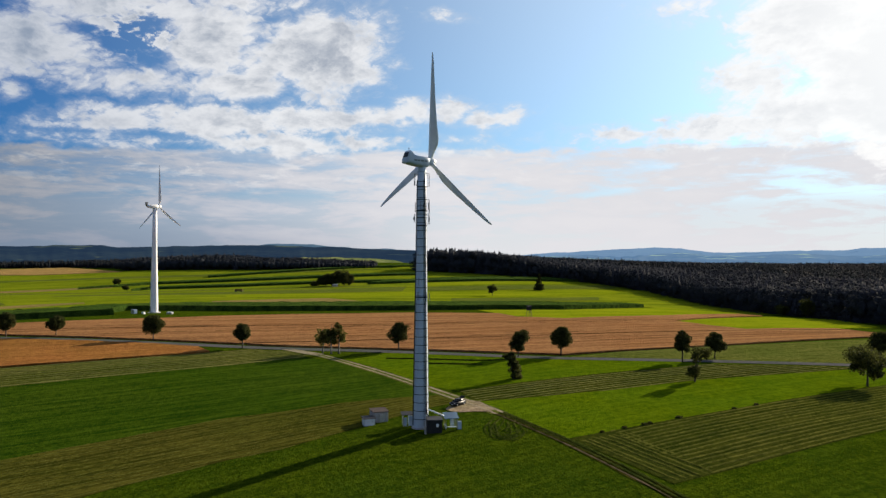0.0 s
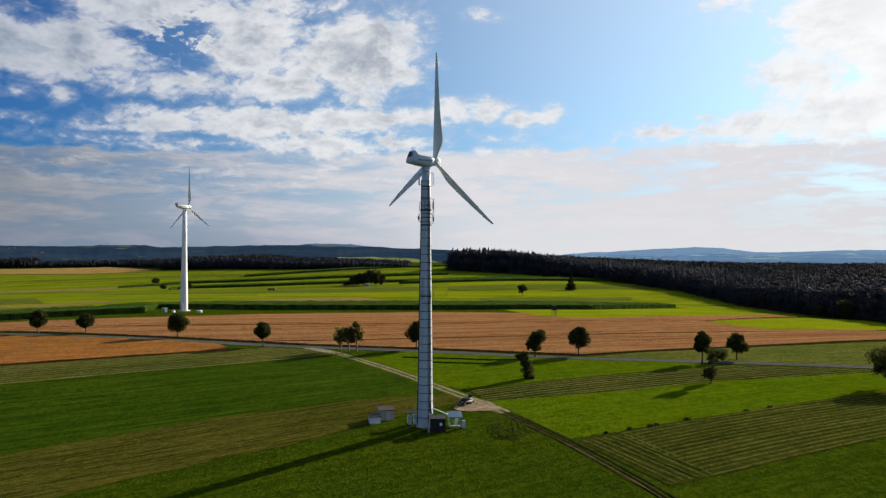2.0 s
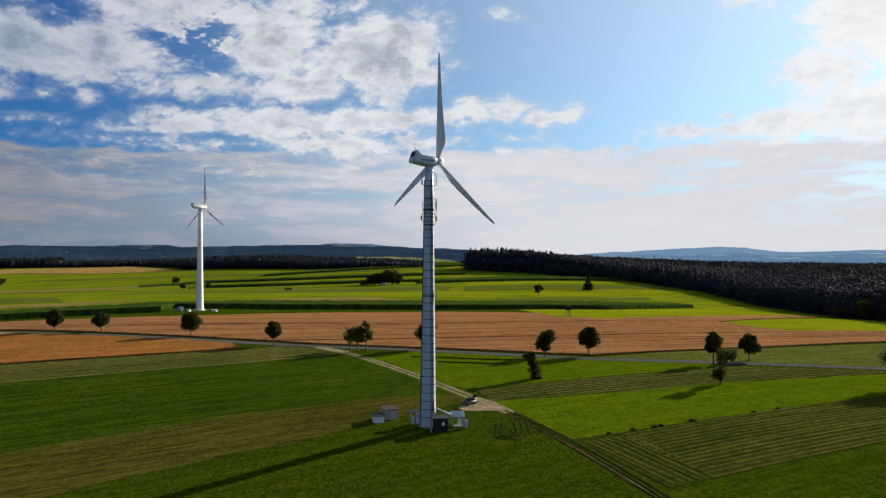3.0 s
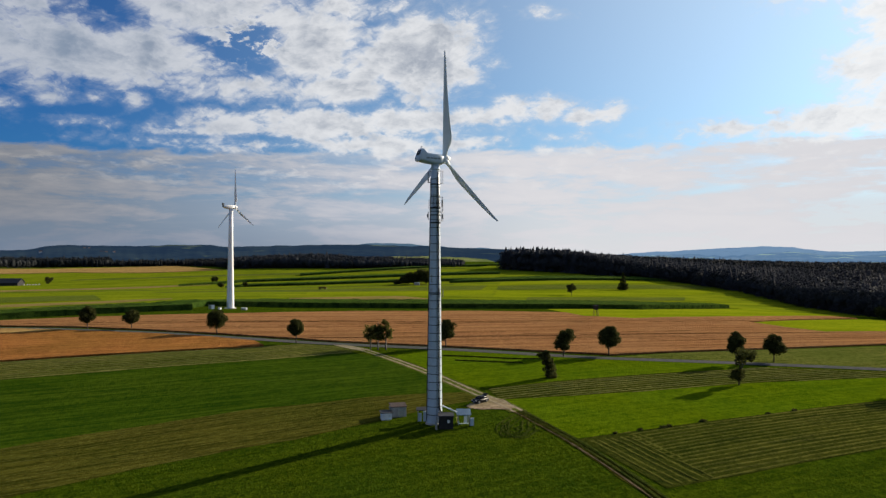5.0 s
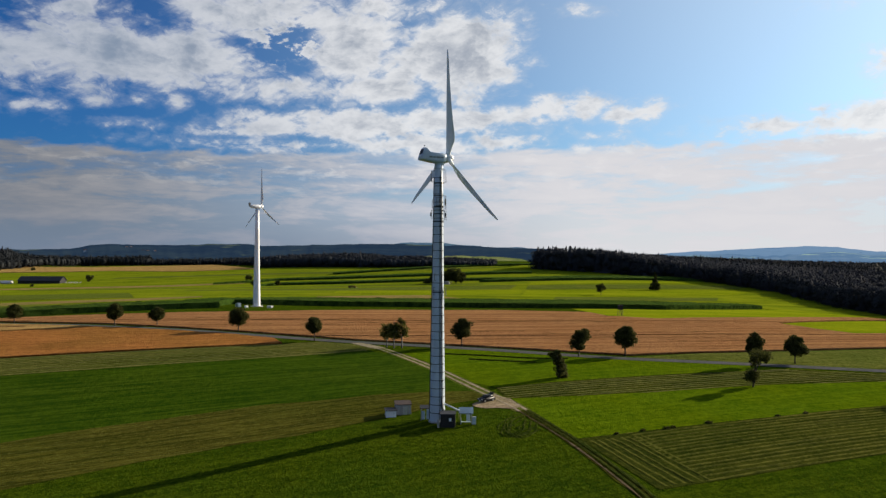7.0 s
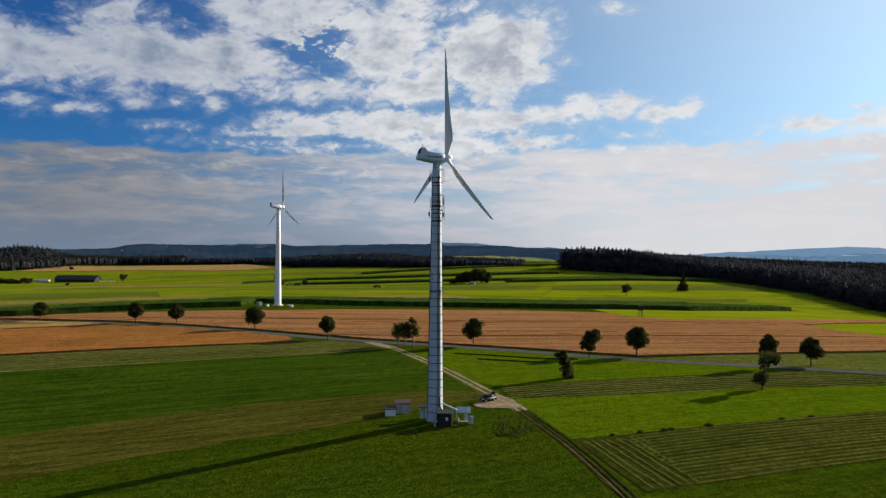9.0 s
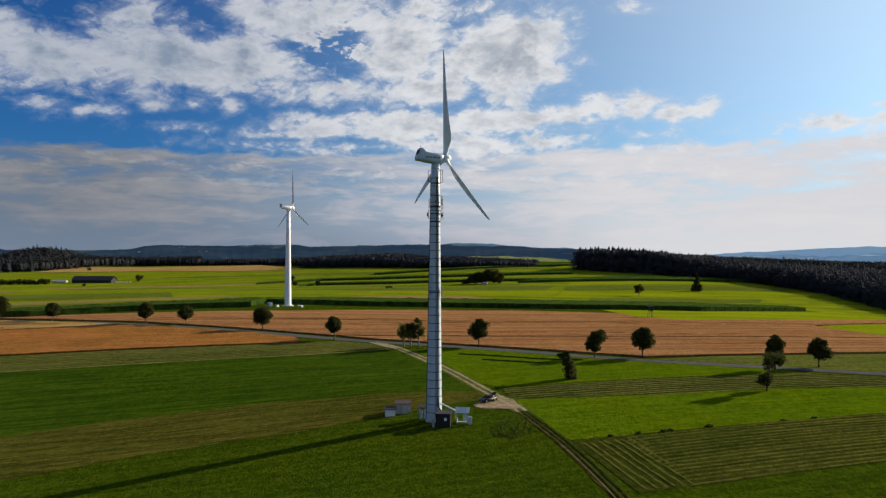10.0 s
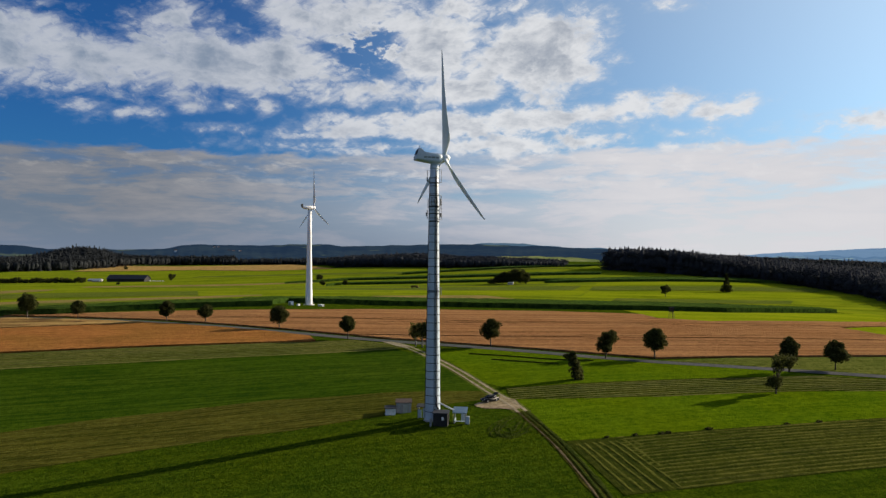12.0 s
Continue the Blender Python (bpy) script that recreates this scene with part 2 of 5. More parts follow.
M["wheat"] = crop("ripe_wheat", (0.138, 0.066, 0.027), (0.292, 0.147, 0.061), streak=1.1, fleck=0.8, turn=22, across=0.36, along=0.008, depth=0.6, patch=(1.05, 1.1, 1.15))
M["wheat_warm"] = crop("orange_wheat", (0.165, 0.068, 0.020), (0.32, 0.140, 0.040), streak=0.9, fleck=0.9, turn=25, depth=0.6)
M["mown_olive"] = crop("mown_olive_grass", (0.032, 0.040, 0.006), (0.080, 0.084, 0.016), streak=1.2, fleck=0.8, across=0.6, along=0.02, depth=0.25)
M["stubble"] = crop("brown_stubble", (0.13, 0.10, 0.034), (0.23, 0.17, 0.06), streak=0.8, turn=33, depth=0.2)
M["gold"] = crop("golden_wheat", (0.19, 0.115, 0.040), (0.35, 0.225, 0.085), streak=1.2, fleck=0.8, turn=22, across=0.36, along=0.01, depth=0.4)
M["olive"] = crop("olive_crop", (0.062, 0.082, 0.012), (0.108, 0.128, 0.020), streak=0.7, turn=33, depth=0.3)
M["maize"] = crop("maize_leaves", (0.020, 0.038, 0.008), (0.055, 0.092, 0.016), streak=0.8, turn=31, across=0.8, depth=0.9)
M["tall"] = crop("tall_grass", (0.020, 0.030, 0.005), (0.048, 0.058, 0.011), fleck=0.9, depth=0.3)
M["hay_pale"] = crop("dry_cut_hay", (0.085, 0.088, 0.022), (0.17, 0.165, 0.05), fleck=1.0, depth=0.12, patch=(0.8, 0.85, 0.8))
M["hay"] = crop("cut_hay", (0.049, 0.056, 0.009), (0.115, 0.112, 0.023), fleck=1.0, depth=0.12, patch=(0.8, 0.85, 0.8))
M["asphalt"] = crop("worn_asphalt", (0.066, 0.066, 0.068), (0.100, 0.098, 0.098), streak=0.4, turn=-5, depth=0.01)
M["bay"] = crop("trodden_gravel", (0.14, 0.105, 0.070), (0.33, 0.255, 0.18), fleck=1.0, depth=0.05, patch=(0.75, 0.85, 0.6))
M["rut"] = crop("earthy_rut", (0.065, 0.048, 0.026), (0.15, 0.11, 0.066), fleck=1.0, depth=0.04)
M["gravel"] = crop("pale_gravel", (0.17, 0.135, 0.092), (0.32, 0.265, 0.195), fleck=1.0, depth=0.05)
M["steel"] = plain("pale_steel_paint", (0.48, 0.565, 0.645), 0.40, 0.0, 0.10, 0.6)
M["white"] = plain("white_paint", (0.78, 0.79, 0.80), 0.45, 0.0, 0.06, 0.8)
M["blade"] = plain("grey_gelcoat", (0.70, 0.74, 0.76), 0.4, 0.0, 0.08, 0.5)
M["black"] = plain("black_steel", (0.025, 0.027, 0.03), 0.5, 0.3, 0.2, 4)
M["darkgrey"] = plain("dark_grey_metal", (0.10, 0.105, 0.11), 0.5, 0.4, 0.2, 4)
M["galv"] = plain("galvanised_steel", (0.45, 0.46, 0.47), 0.4, 0.8, 0.15, 4)
M["blue"] = plain("blue_sheet_metal", (0.10, 0.165, 0.24), 0.45, 0.0, 0.15, 2)
M["letter"] = plain("grey_lettering", (0.16, 0.20, 0.21), 0.5)
M["rooftile"] = plain("brown_roof_felt", (0.060, 0.046, 0.044), 0.9, 0.0, 0.3, 2.5, spec=0.1, bump=0.02)
M["slate"] = plain("dark_roof_sheet", (0.032, 0.036, 0.046), 0.75, 0.0, 0.25, 1.5, spec=0.1)
M["render"] = plain("grey_render", (0.33, 0.325, 0.32), 0.9, 0.0, 0.15, 1.5, bump=0.01)
M["boards"] = plain("dark_stained_boards", (0.030, 0.029, 0.028), 0.8, 0.0, 0.3, 3, spec=0.15)
M["timber"] = plain("weathered_timber", (0.13, 0.095, 0.065), 0.8, 0.0, 0.3, 3)
M["concrete"] = plain("concrete", (0.36, 0.35, 0.33), 0.9, 0.0, 0.15, 2, bump=0.01)
M["carpaint"] = plain("black_car_paint", (0.010, 0.011, 0.013), 0.5, 0.0, 0.1, 2, spec=0.15)
M["glass"] = plain("tinted_car_glass", (0.012, 0.014, 0.017), 0.25, 0.0, 0.1, 2, spec=0.25)
M["rubber"] = plain("black_rubber", (0.02, 0.02, 0.02), 0.9, 0.0, 0.1, 5)
M["lamp"] = plain("lamp_glass", (0.6, 0.62, 0.65), 0.15, 0.0, 0.05, 5)
M["red"] = plain("red_lens", (0.35, 0.02, 0.02), 0.3, 0.0, 0.1, 5)
M["bark"] = plain("tree_bark", (0.07, 0.055, 0.042), 0.9, 0.0, 0.3, 5, bump=0.02)
M["birchbark"] = plain("birch_bark", (0.15, 0.14, 0.125), 0.8, 0.0, 0.4, 6)


def leaves(name, dark, light, through=0.25):
    m, N = material(name)
    rnd = N.add("ShaderNodeNewGeometry").outputs["Random Per Island"]
    co = N.add("ShaderNodeTexCoord").outputs["Object"]
    f = N.math("ADD", N.math("MULTIPLY", rnd, 0.6), N.math("MULTIPLY", N.noise(co, 0.7, 3.0), 0.5))
    return finish(N, m, N.mix(N.remap(f, 0.2, 0.85), dark, light), 0.85, 0.0, None, 0.0, 0.03, through=through)


M["leaf"] = leaves("linden_leaves", (0.025, 0.030, 0.009), (0.062, 0.067, 0.019), 0.32)
M["leaf_olive"] = leaves("olive_leaves", (0.030, 0.036, 0.010), (0.075, 0.080, 0.022), 0.4)
M["leaf_ivy"] = leaves("ivy_leaves", (0.040, 0.045, 0.013), (0.095, 0.098, 0.030), 0.4)
M["leaf_birch"] = leaves("birch_leaves", (0.055, 0.060, 0.016), (0.135, 0.132, 0.036), 0.5)
# leaf colour tinted blue to carry the haze of distance
M["forest"] = leaves("hazed_forest_leaves", (0.031, 0.035, 0.042), (0.037, 0.041, 0.048), 0.0)
# darkened copy of the forest leaves: shade painted in where sun strikes the canopy
M["forest_shaded"] = leaves("shaded_forest_leaves", (0.018, 0.021, 0.024), (0.025, 0.028, 0.030), 0.0)
M["blades"] = leaves("grass_blades", (0.033, 0.053, 0.003), (0.075, 0.094, 0.006), 0.5)


# ---- the lie of the land ----
GAUSS = [
    (75.0, (-130, -55, 20, 95), (-20, 60, 140), (0.91, 2.18, 0.05, -3.04, 2.96, -1.4, 2.93, 0.58, -0.12, 3.16, -1.48, 1.68)),
    (150.0, (-300, -120, 60, 240), (0, 180, 360, 540), (3.61, 4.79, 0.51, -4.15, -4.51, 5.5, 1.62, -3.68, -1.16, 3.98, -2.4, 4.06, -0.6, 4.45, -5.83, -5.64)),
    (330.0, (-600, -250, 100, 450, 750), (100, 500, 900, 1300), (0.22, -3.89, -5.89, 4.06, -4.48, 3.33, 7.25, 7.25, -3.14, 3.56, 8.74, 5.35, 0.16, -4.1, -7.47, -1.72, 0.56, -1.64, -1.79, 3.13)),
]


def land(x, y):
    """Height of the ground, for numbers or arrays: a gently rolling plain."""
    z = 0.0 * (np.asarray(x, float) + np.asarray(y, float))
    for wide, xs, ys, heights in GAUSS:
        for k, h in enumerate(heights):
            z = z + h * np.exp(-((x - xs[k // len(ys)]) ** 2 + (y - ys[k % len(ys)]) ** 2) / (2 * wide * wide))
    x, y = np.asarray(x, float), np.asarray(y, float)
    z = z + 22.0 * np.exp(-((x + 1085) ** 2 + (y - 1060) ** 2) / (2 * 52.0 ** 2))
    return z + 0.25 * np.exp(-(x ** 2 + y ** 2) / 40.0) - 0.55 * np.exp(-((x + 10.5) ** 2 + (y - 5.5) ** 2) / 45.0)


def steps(fine, lo, hi, first, grow, end):
    """Grid lines, fine between lo and hi, and ever wider outside."""
    mid = list(np.arange(lo, hi + 0.1, fine))
    a, s, left = lo, first, []
    while a > -end:
        a, s = a - s, s * grow
        left.append(max(a, -end))
    b, s, right = hi, first, []
    while b < end:
        b, s = b + s, s * grow
        right.append(min(b, end))
    return np.array(left[::-1] + mid + right)


GX = steps(7.0, -224, 224, 8.0, 1.09, 4950)
GY = steps(7.0, -161, 315, 8.0, 1.09, 4950)


def mesh_object(name, verts, faces, mat, smooth=False):
    me = bpy.data.meshes.new(name)
    me.from_pydata([tuple(v) for v in verts], [], [tuple(f) for f in faces])
    me.materials.append(mat)
    if smooth:
        me.polygons.foreach_set("use_smooth", np.ones(len(me.polygons), bool))
    me.update()
    return new(name, me)


def quick_mesh(name, verts, loops, size, mat):
    """A large mesh of equal-sided faces from arrays."""
    me = bpy.data.meshes.new(name)
    n = len(loops) // size
    me.vertices.add(len(verts))
    me.vertices.foreach_set("co", np.asarray(verts, np.float32).ravel())
    me.loops.add(len(loops))
    me.loops.foreach_set("vertex_index", np.asarray(loops, np.int32))
    me.polygons.add(n)
    me.polygons.foreach_set("loop_start", np.arange(0, n * size, size, dtype=np.int32))
    me.materials.append(mat)
    me.update(calc_edges=True)
    me.validate()
    return new(name, me)


def half_plane(poly, axis, value, keep_above):
    out = []
    for k in range(len(poly)):
        a, b = poly[k - 1], poly[k]
        ia, ib = (a[axis] >= value) == keep_above, (b[axis] >= value) == keep_above
        if ia != ib:
            f = (value - a[axis]) / (b[axis] - a[axis])
            out.append((a[0] + f * (b[0] - a[0]), a[1] + f * (b[1] - a[1])))
        if ib:
            out.append(b)
    return out


def cut(poly, p, q, gap):
    """The two halves of an outline on either side of the line p-q, with a gap between them."""
    d = Vector((q[0] - p[0], q[1] - p[1])).normalized()
    turn = lambda v: ((v[0] - p[0]) * d.x + (v[1] - p[1]) * d.y, -(v[0] - p[0]) * d.y + (v[1] - p[1]) * d.x)
    back = lambda v: (p[0] + v[0] * d.x - v[1] * d.y, p[1] + v[0] * d.y + v[1] * d.x)
    local = [turn(v) for v in poly]
    return [[back(v) for v in half_plane(local, 1, s * gap / 2, s > 0)] for s in (1, -1)]


def field(name, poly, height, mat, label, category="field", rough=0.0):
    """A piece of land draped over the ground: a low sheet, or a standing crop with sides."""
    verts, faces, index = [], [], {}

    def vert(x, y, h):
        key = (round(x, 3), round(y, 3), h)
        if key not in index:
            index[key] = len(verts)
            lift = h + (rough * (noise.noise(Vector((x * 0.35, y * 0.35, 3.0)))) if h > 0.3 else 0.0)
            verts.append((x, y, float(land(x, y)) + lift))
        return index[key]

    xs, ys = [p[0] for p in poly], [p[1] for p in poly]
    ci = range(max(0, np.searchsorted(GX, min(xs)) - 1), min(len(GX) - 1, np.searchsorted(GX, max(xs)) + 1))
    cj = range(max(0, np.searchsorted(GY, min(ys)) - 1), min(len(GY) - 1, np.searchsorted(GY, max(ys)) + 1))
    for i in ci:
        col = half_plane(half_plane(poly, 0, GX[i], True), 0, GX[i + 1], False)
        if len(col) < 3:
            continue
        for j in cj:
            cell = half_plane(half_plane(col, 1, GY[j], True), 1, GY[j + 1], False) if len(col) > 2 else []
            f = []
            for p in cell:
                v = vert(p[0], p[1], height)
                if v not in f:
                    f.append(v)
            if len(f) > 2:
                faces.append(f)
    if height > 0.3:
        for k in range(len(poly)):
            a, b = poly[k - 1], poly[k]
            n = max(1, int(math.hypot(b[0] - a[0], b[1] - a[1]) / 2.5))
            for s in range(n):
                p = [(a[0] + (b[0] - a[0]) * u / n, a[1] + (b[1] - a[1]) * u / n) for u in (s, s + 1)]
                faces.append([vert(*p[0], 0.0), vert(*p[1], 0.0), vert(*p[1], height), vert(*p[0], height)])
    ob = mesh_object(name, verts, faces, mat)
    bm = bmesh.new()
    bm.from_mesh(ob.data)
    bmesh.ops.recalc_face_normals(bm, faces=bm.faces)
    up = sum(f.normal.z for f in bm.faces)
    if up < 0:
        bmesh.ops.reverse_faces(bm, faces=bm.faces)
    bm.to_mesh(ob.data)
    bm.free()
    return tagged(ob, label, category, kind="structure")


gx, gy = np.meshgrid(GX, GY, indexing="ij")
gverts = np.stack([gx, gy, land(gx, gy)], -1).reshape(-1, 3)
ids = np.arange(len(gverts)).reshape(len(GX), len(GY))
gloops = np.stack([ids[:-1, :-1], ids[1:, :-1], ids[1:, 1:], ids[:-1, 1:]], -1).reshape(-1)
ground = tagged(quick_mesh("ground", gverts, gloops, 4, M["meadow"]), "green grass meadow rolling to the horizon", "ground", kind="structure")
ground.data.polygons.foreach_set("use_smooth", np.ones(len(ground.data.polygons), bool))


def ribbon(name, line, width, mat, lift, label, category, side=0.0, wobble=0.0):
    """A road or track along a line of places."""
    pts = []
    for k in range(len(line) - 1):
        a, b = Vector(line[k]), Vector(line[k + 1])
        before, after = Vector(line[max(0, k - 1)]), Vector(line[min(len(line) - 1, k + 2)])
        n = max(2, int((b - a).length / 2.0))
        for s in range(n):
            u = s / n
            m1, m2 = (b - before) / 2, (after - a) / 2
            pts.append(a * (2 * u ** 3 - 3 * u ** 2 + 1) + m1 * (u ** 3 - 2 * u ** 2 + u) + b * (-2 * u ** 3 + 3 * u ** 2) + m2 * (u ** 3 - u ** 2))
    pts.append(Vector(line[-1]))
    verts, faces = [], []
    for k, p in enumerate(pts):
        d = (pts[min(k + 1, len(pts) - 1)] - pts[max(k - 1, 0)]).normalized()
        n = Vector((-d.y, d.x))
        half = width / 2 * (1 + wobble * noise.noise(Vector((k * 0.3, side * 7, 1))))
        for e in (-1.0, -0.33, 0.33, 1.0):
            q = p + n * (side + half * e)
            verts.append((q.x, q.y, float(land(q.x, q.y)) + (lift - 0.03 if lift < 0.3 else 0.03 if lift < 0.7 else lift) if abs(e) == 1 else float(land(q.x, q.y)) + lift))
        if k:
            i = 4 * k
            for c in range(3):
                faces.append((i - 4 + c, i + c, i + c + 1, i - 3 + c))
    ob = mesh_object(name, verts, faces, mat, True)
    return tagged(ob, label, category, kind="structure")


# field boundaries, west of the farm track
L1 = [(-300, -62), (-138, 32), (-107, 50.7), (-84.6, 63.3), (-72.1, 70.3), (-61.9, 77.8), (-53.6, 83.3)]
L2 = [(-300, -94), (-120.9, 16.6), (-95.7, 32.1), (-75.9, 44.3), (-52.7, 58.0), (-34.7, 71.2)]
L3 = [(-170, -95), (-75.4, -23), (-67.4, -14.2), (-53.9, -3.9), (-37.8, 8.7), (-27.9, 13.1), (-17.6, 19.2), (-6.2, 23.1), (3.8, 25.3)]
L4 = [(-135, -108), (-56.6, -40.4), (-43.5, -26.6), (-30.5, -15.4), (-22.6, -10.3), (-14.5, -1.5), (-6.2, 7.9), (0.1, 13.4), (6.5, 18.5)]
ROAD = [(-330, 78), (-250, 90), (-205, 94.2), (-174, 95.5), (-147.5, 97.2), (-110.3, 95.4), (-84.6, 91.9), (-61.7, 87.9), (-44, 85.2), (-18.7, 83.2),
        (6.2, 79.4), (22.2, 75.9), (37.8, 73.6), (53.4, 72.9), (69.2, 72.4), (84.6, 71.7), (113.7, 70.3), (170, 66), (260, 58)]
TRACK = [(-42, 84.0), (-32.2, 75.5), (-24.5, 66.6), (-15.7, 55.4), (-7.6, 44.2), (0.8, 31.4), (5.8, 23.6), (9.3, 18.5), (12.5, 13.6), (14.9, 9.0),
         (20.6, -2.3), (24.4, -10.1), (27.6, -17.5), (30.4, -24.4), (34.1, -34.1), (40, -52), (48, -80)]
R3 = [(25.4, -8.4), (35.4, -3.2), (47.4, 3.6), (60.8, 11.2), (77, 21.5), (98.3, 34.2), (160, 72)]
R4 = [(36, -31), (46.4, -25.4), (58.1, -18.2), (71.1, -10.4), (81.1, -4.3), (160, 44)]
STRIP_TOP = [(7.3, 29.3), (20.9, 37.5), (33.2, 44.5), (48.8, 52.9), (65.6, 61.1), (75.8, 66.8), (97.8, 67.2), (125, 66.4)]
STRIP_LOW = [(125, 68), (106.8, 60.4), (83, 49.9), (66.6, 43), (50.8, 34.5), (39.3, 28.6), (23.7, 22.7), (10.6, 18.6)]

mown_west = L3 + L4[::-1]
mown_strip = L1 + [(-39.4, 80.5), (-33.6, 75.5)] + L2[::-1]
swath_field = R3 + R4[::-1]
field("meadow_west", L2 + [(-24, 64), (-15.7, 54), (-7.6, 43), (0.8, 30)] + L3[::-1], 0.05, M["deep"], "deep green meadow with faint drill streaks")
field("hay_field_west", mown_west, 0.06, M["mown"], "brownish mown hay field in thin rows")
field("hay_strip_west", mown_strip, 0.06, M["mown_olive"], "narrow mown strip below the wheat")
field("meadow_by_road", [(-24, 69), (-14, 80.5), (6, 77), (22, 73.5), (38, 71), (53, 70.5), (69, 70), (76, 67)] + STRIP_TOP[5::-1] + [(2, 33), (-6, 45), (-14, 57)],
      0.05, M["bright"], "bright green meadow beside the road")
field("hay_strip_east", STRIP_TOP + STRIP_LOW, 0.06, M["mown_green"], "mown hay strip with fine swaths")
field("meadow_east", STRIP_LOW[::-1] + [(160, 85), (160, 72)] + R3[-2::-1] + [(21.5, -2.3), (15.6, 9.0)], 0.05, M["bright"], "sunlit bright green meadow")
field("hay_field_east", swath_field, 0.06, M["mown_green"], "freshly mown hay field with swaths")
field("verge_east", [(40, 76.5), (54, 75.8), (69, 75.2), (85, 74.6), (114, 73.2), (170, 69), (190, 90), (165, 136), (98, 106), (57, 88)], 0.05, M["pale"], "pale mown grass between road and wheat")

wheat_left = L1[:5] + [(-63, 76.5), (-69, 84), (-82.8, 88.3), (-108, 92.0), (-132.5, 93.2), (-174, 91.8), (-205, 90.5), (-330, 74)]
field("wheat_field_west", wheat_left, 0.5, M["wheat_warm"], "ripe orange wheat standing below the road", rough=0.12)
wheat = [(-330, 84), (-205, 98.5), (-139.2, 102.8), (-112.8, 100.3), (-86.7, 97.2), (-63.2, 92.9), (-45, 89.5), (-19.1, 87.3), (6.3, 84.4), (38.8, 79.2), (57.4, 89), (98.7, 107.8),
         (160.4, 138), (172, 150), (165, 170), (144, 165), (122, 155), (113, 166), (104, 189), (184, 285), (179, 308), (110, 228), (57, 190), (36, 196), (29, 214),
         (-10, 209), (-67, 188), (-116, 157), (-152, 134), (-201, 88.5 + 12), (-330, 96)]
pieces = [wheat]
for p, q, gap in (((-1, 110.5), (83, 138), 1.5), ((-63, 92.9), (-5.6, 106.4), 0.3), ((7, 163), (55, 179), 1.1)):
    pieces = [half for one in pieces for half in cut(one, p, q, gap) if len(half) > 2]
for one in pieces:
    field("wheat_field_north", one, 0.5, M["wheat"], "ripe reddish wheat with wheel lanes", rough=0.12)
field("wheat_margin", [(-250, 30), (-205, 52), (-172, 69.8), (-157.3, 78.6), (-146.3, 87.3), (-140, 93.2), (-174, 92.2), (-205, 90.8), (-250, 86)], 0.72, M["gold"], "paler golden wheat margin along the road", rough=0.12)
# flattened wheat; its darker brown also paints in the shade among the stalks
M["lodged"] = crop("lodged_wheat", (0.085, 0.040, 0.016), (0.19, 0.095, 0.040), fleck=1.0, depth=0.2)
for line in (((11, 187), (15, 190), (19, 190.5), (29, 188.5)), ((22, 174), (26, 177), (32, 178), (40, 183)), ((-52, 152), (-45, 155.5), (-38, 157), (-24, 162), (-8, 166)), ((-68, 144), (-58, 146.5), (-45, 146.6)),
             ((-140, 115), (-126, 119.7), (-112, 123.5)), ((-108, 106.5), (-96, 113), (-84, 118)), ((50, 116), (58, 113), (66, 112)), ((60, 96), (64, 98), (69, 98.6)), ((14, 180), (20, 183), (26, 182.5)),
             ((-30, 150), (-22, 154), (-14, 155)), ((70, 118), (78, 121), (84, 122)), ((-100, 128), (-88, 133), (-80, 134))):
    ribbon("lodged_wheat", line, 1.5, M["lodged"], 0.56, "dark streak of lodged wheat", "wheat", wobble=0.9)
flat = random.Random(7)
for (xa, ya), (xb, yb), n in (((-63, 131), (44, 170), 13), ((-118, 128), (-22, 152), 11), ((-30, 113), (70, 141), 10), ((-80, 118), (-15, 132), 7), ((30, 160), (95, 186), 7)):
    for k in range(n):
        u, long = (k + flat.random()) / n, flat.uniform(1.5, 4.5)
        x, y = xa + (xb - xa) * u + flat.gauss(0, 1), ya + (yb - ya) * u + flat.gauss(0, 1.6)
        ribbon("lodged_wheat", ((x - long, y - 0.4 * long), (x, y + flat.uniform(-0.5, 0.5)), (x + long, y + 0.36 * long)), flat.uniform(0.5, 1.2), M["lodged"], 0.6, "dark streak of lodged wheat", "wheat", wobble=0.9)
maize = [(-330, -10), (-213, 96), (-195, 109), (-164, 145), (-151, 158.5), (-134, 172.5), (-139, 181), (-138, 195), (-112, 200), (-94, 202), (-11, 229), (7, 236), (69, 270), (136, 357), (130, 374), (118, 364),
         (77, 332), (7, 277), (-11, 264), (-92, 230), (-122, 218), (-150, 200), (-159, 180), (-200, 131), (-240, 94), (-338, 2)]
field("maize_field", maize, 2.3, M["maize"], "dark green maize standing two metres high", rough=0.5)

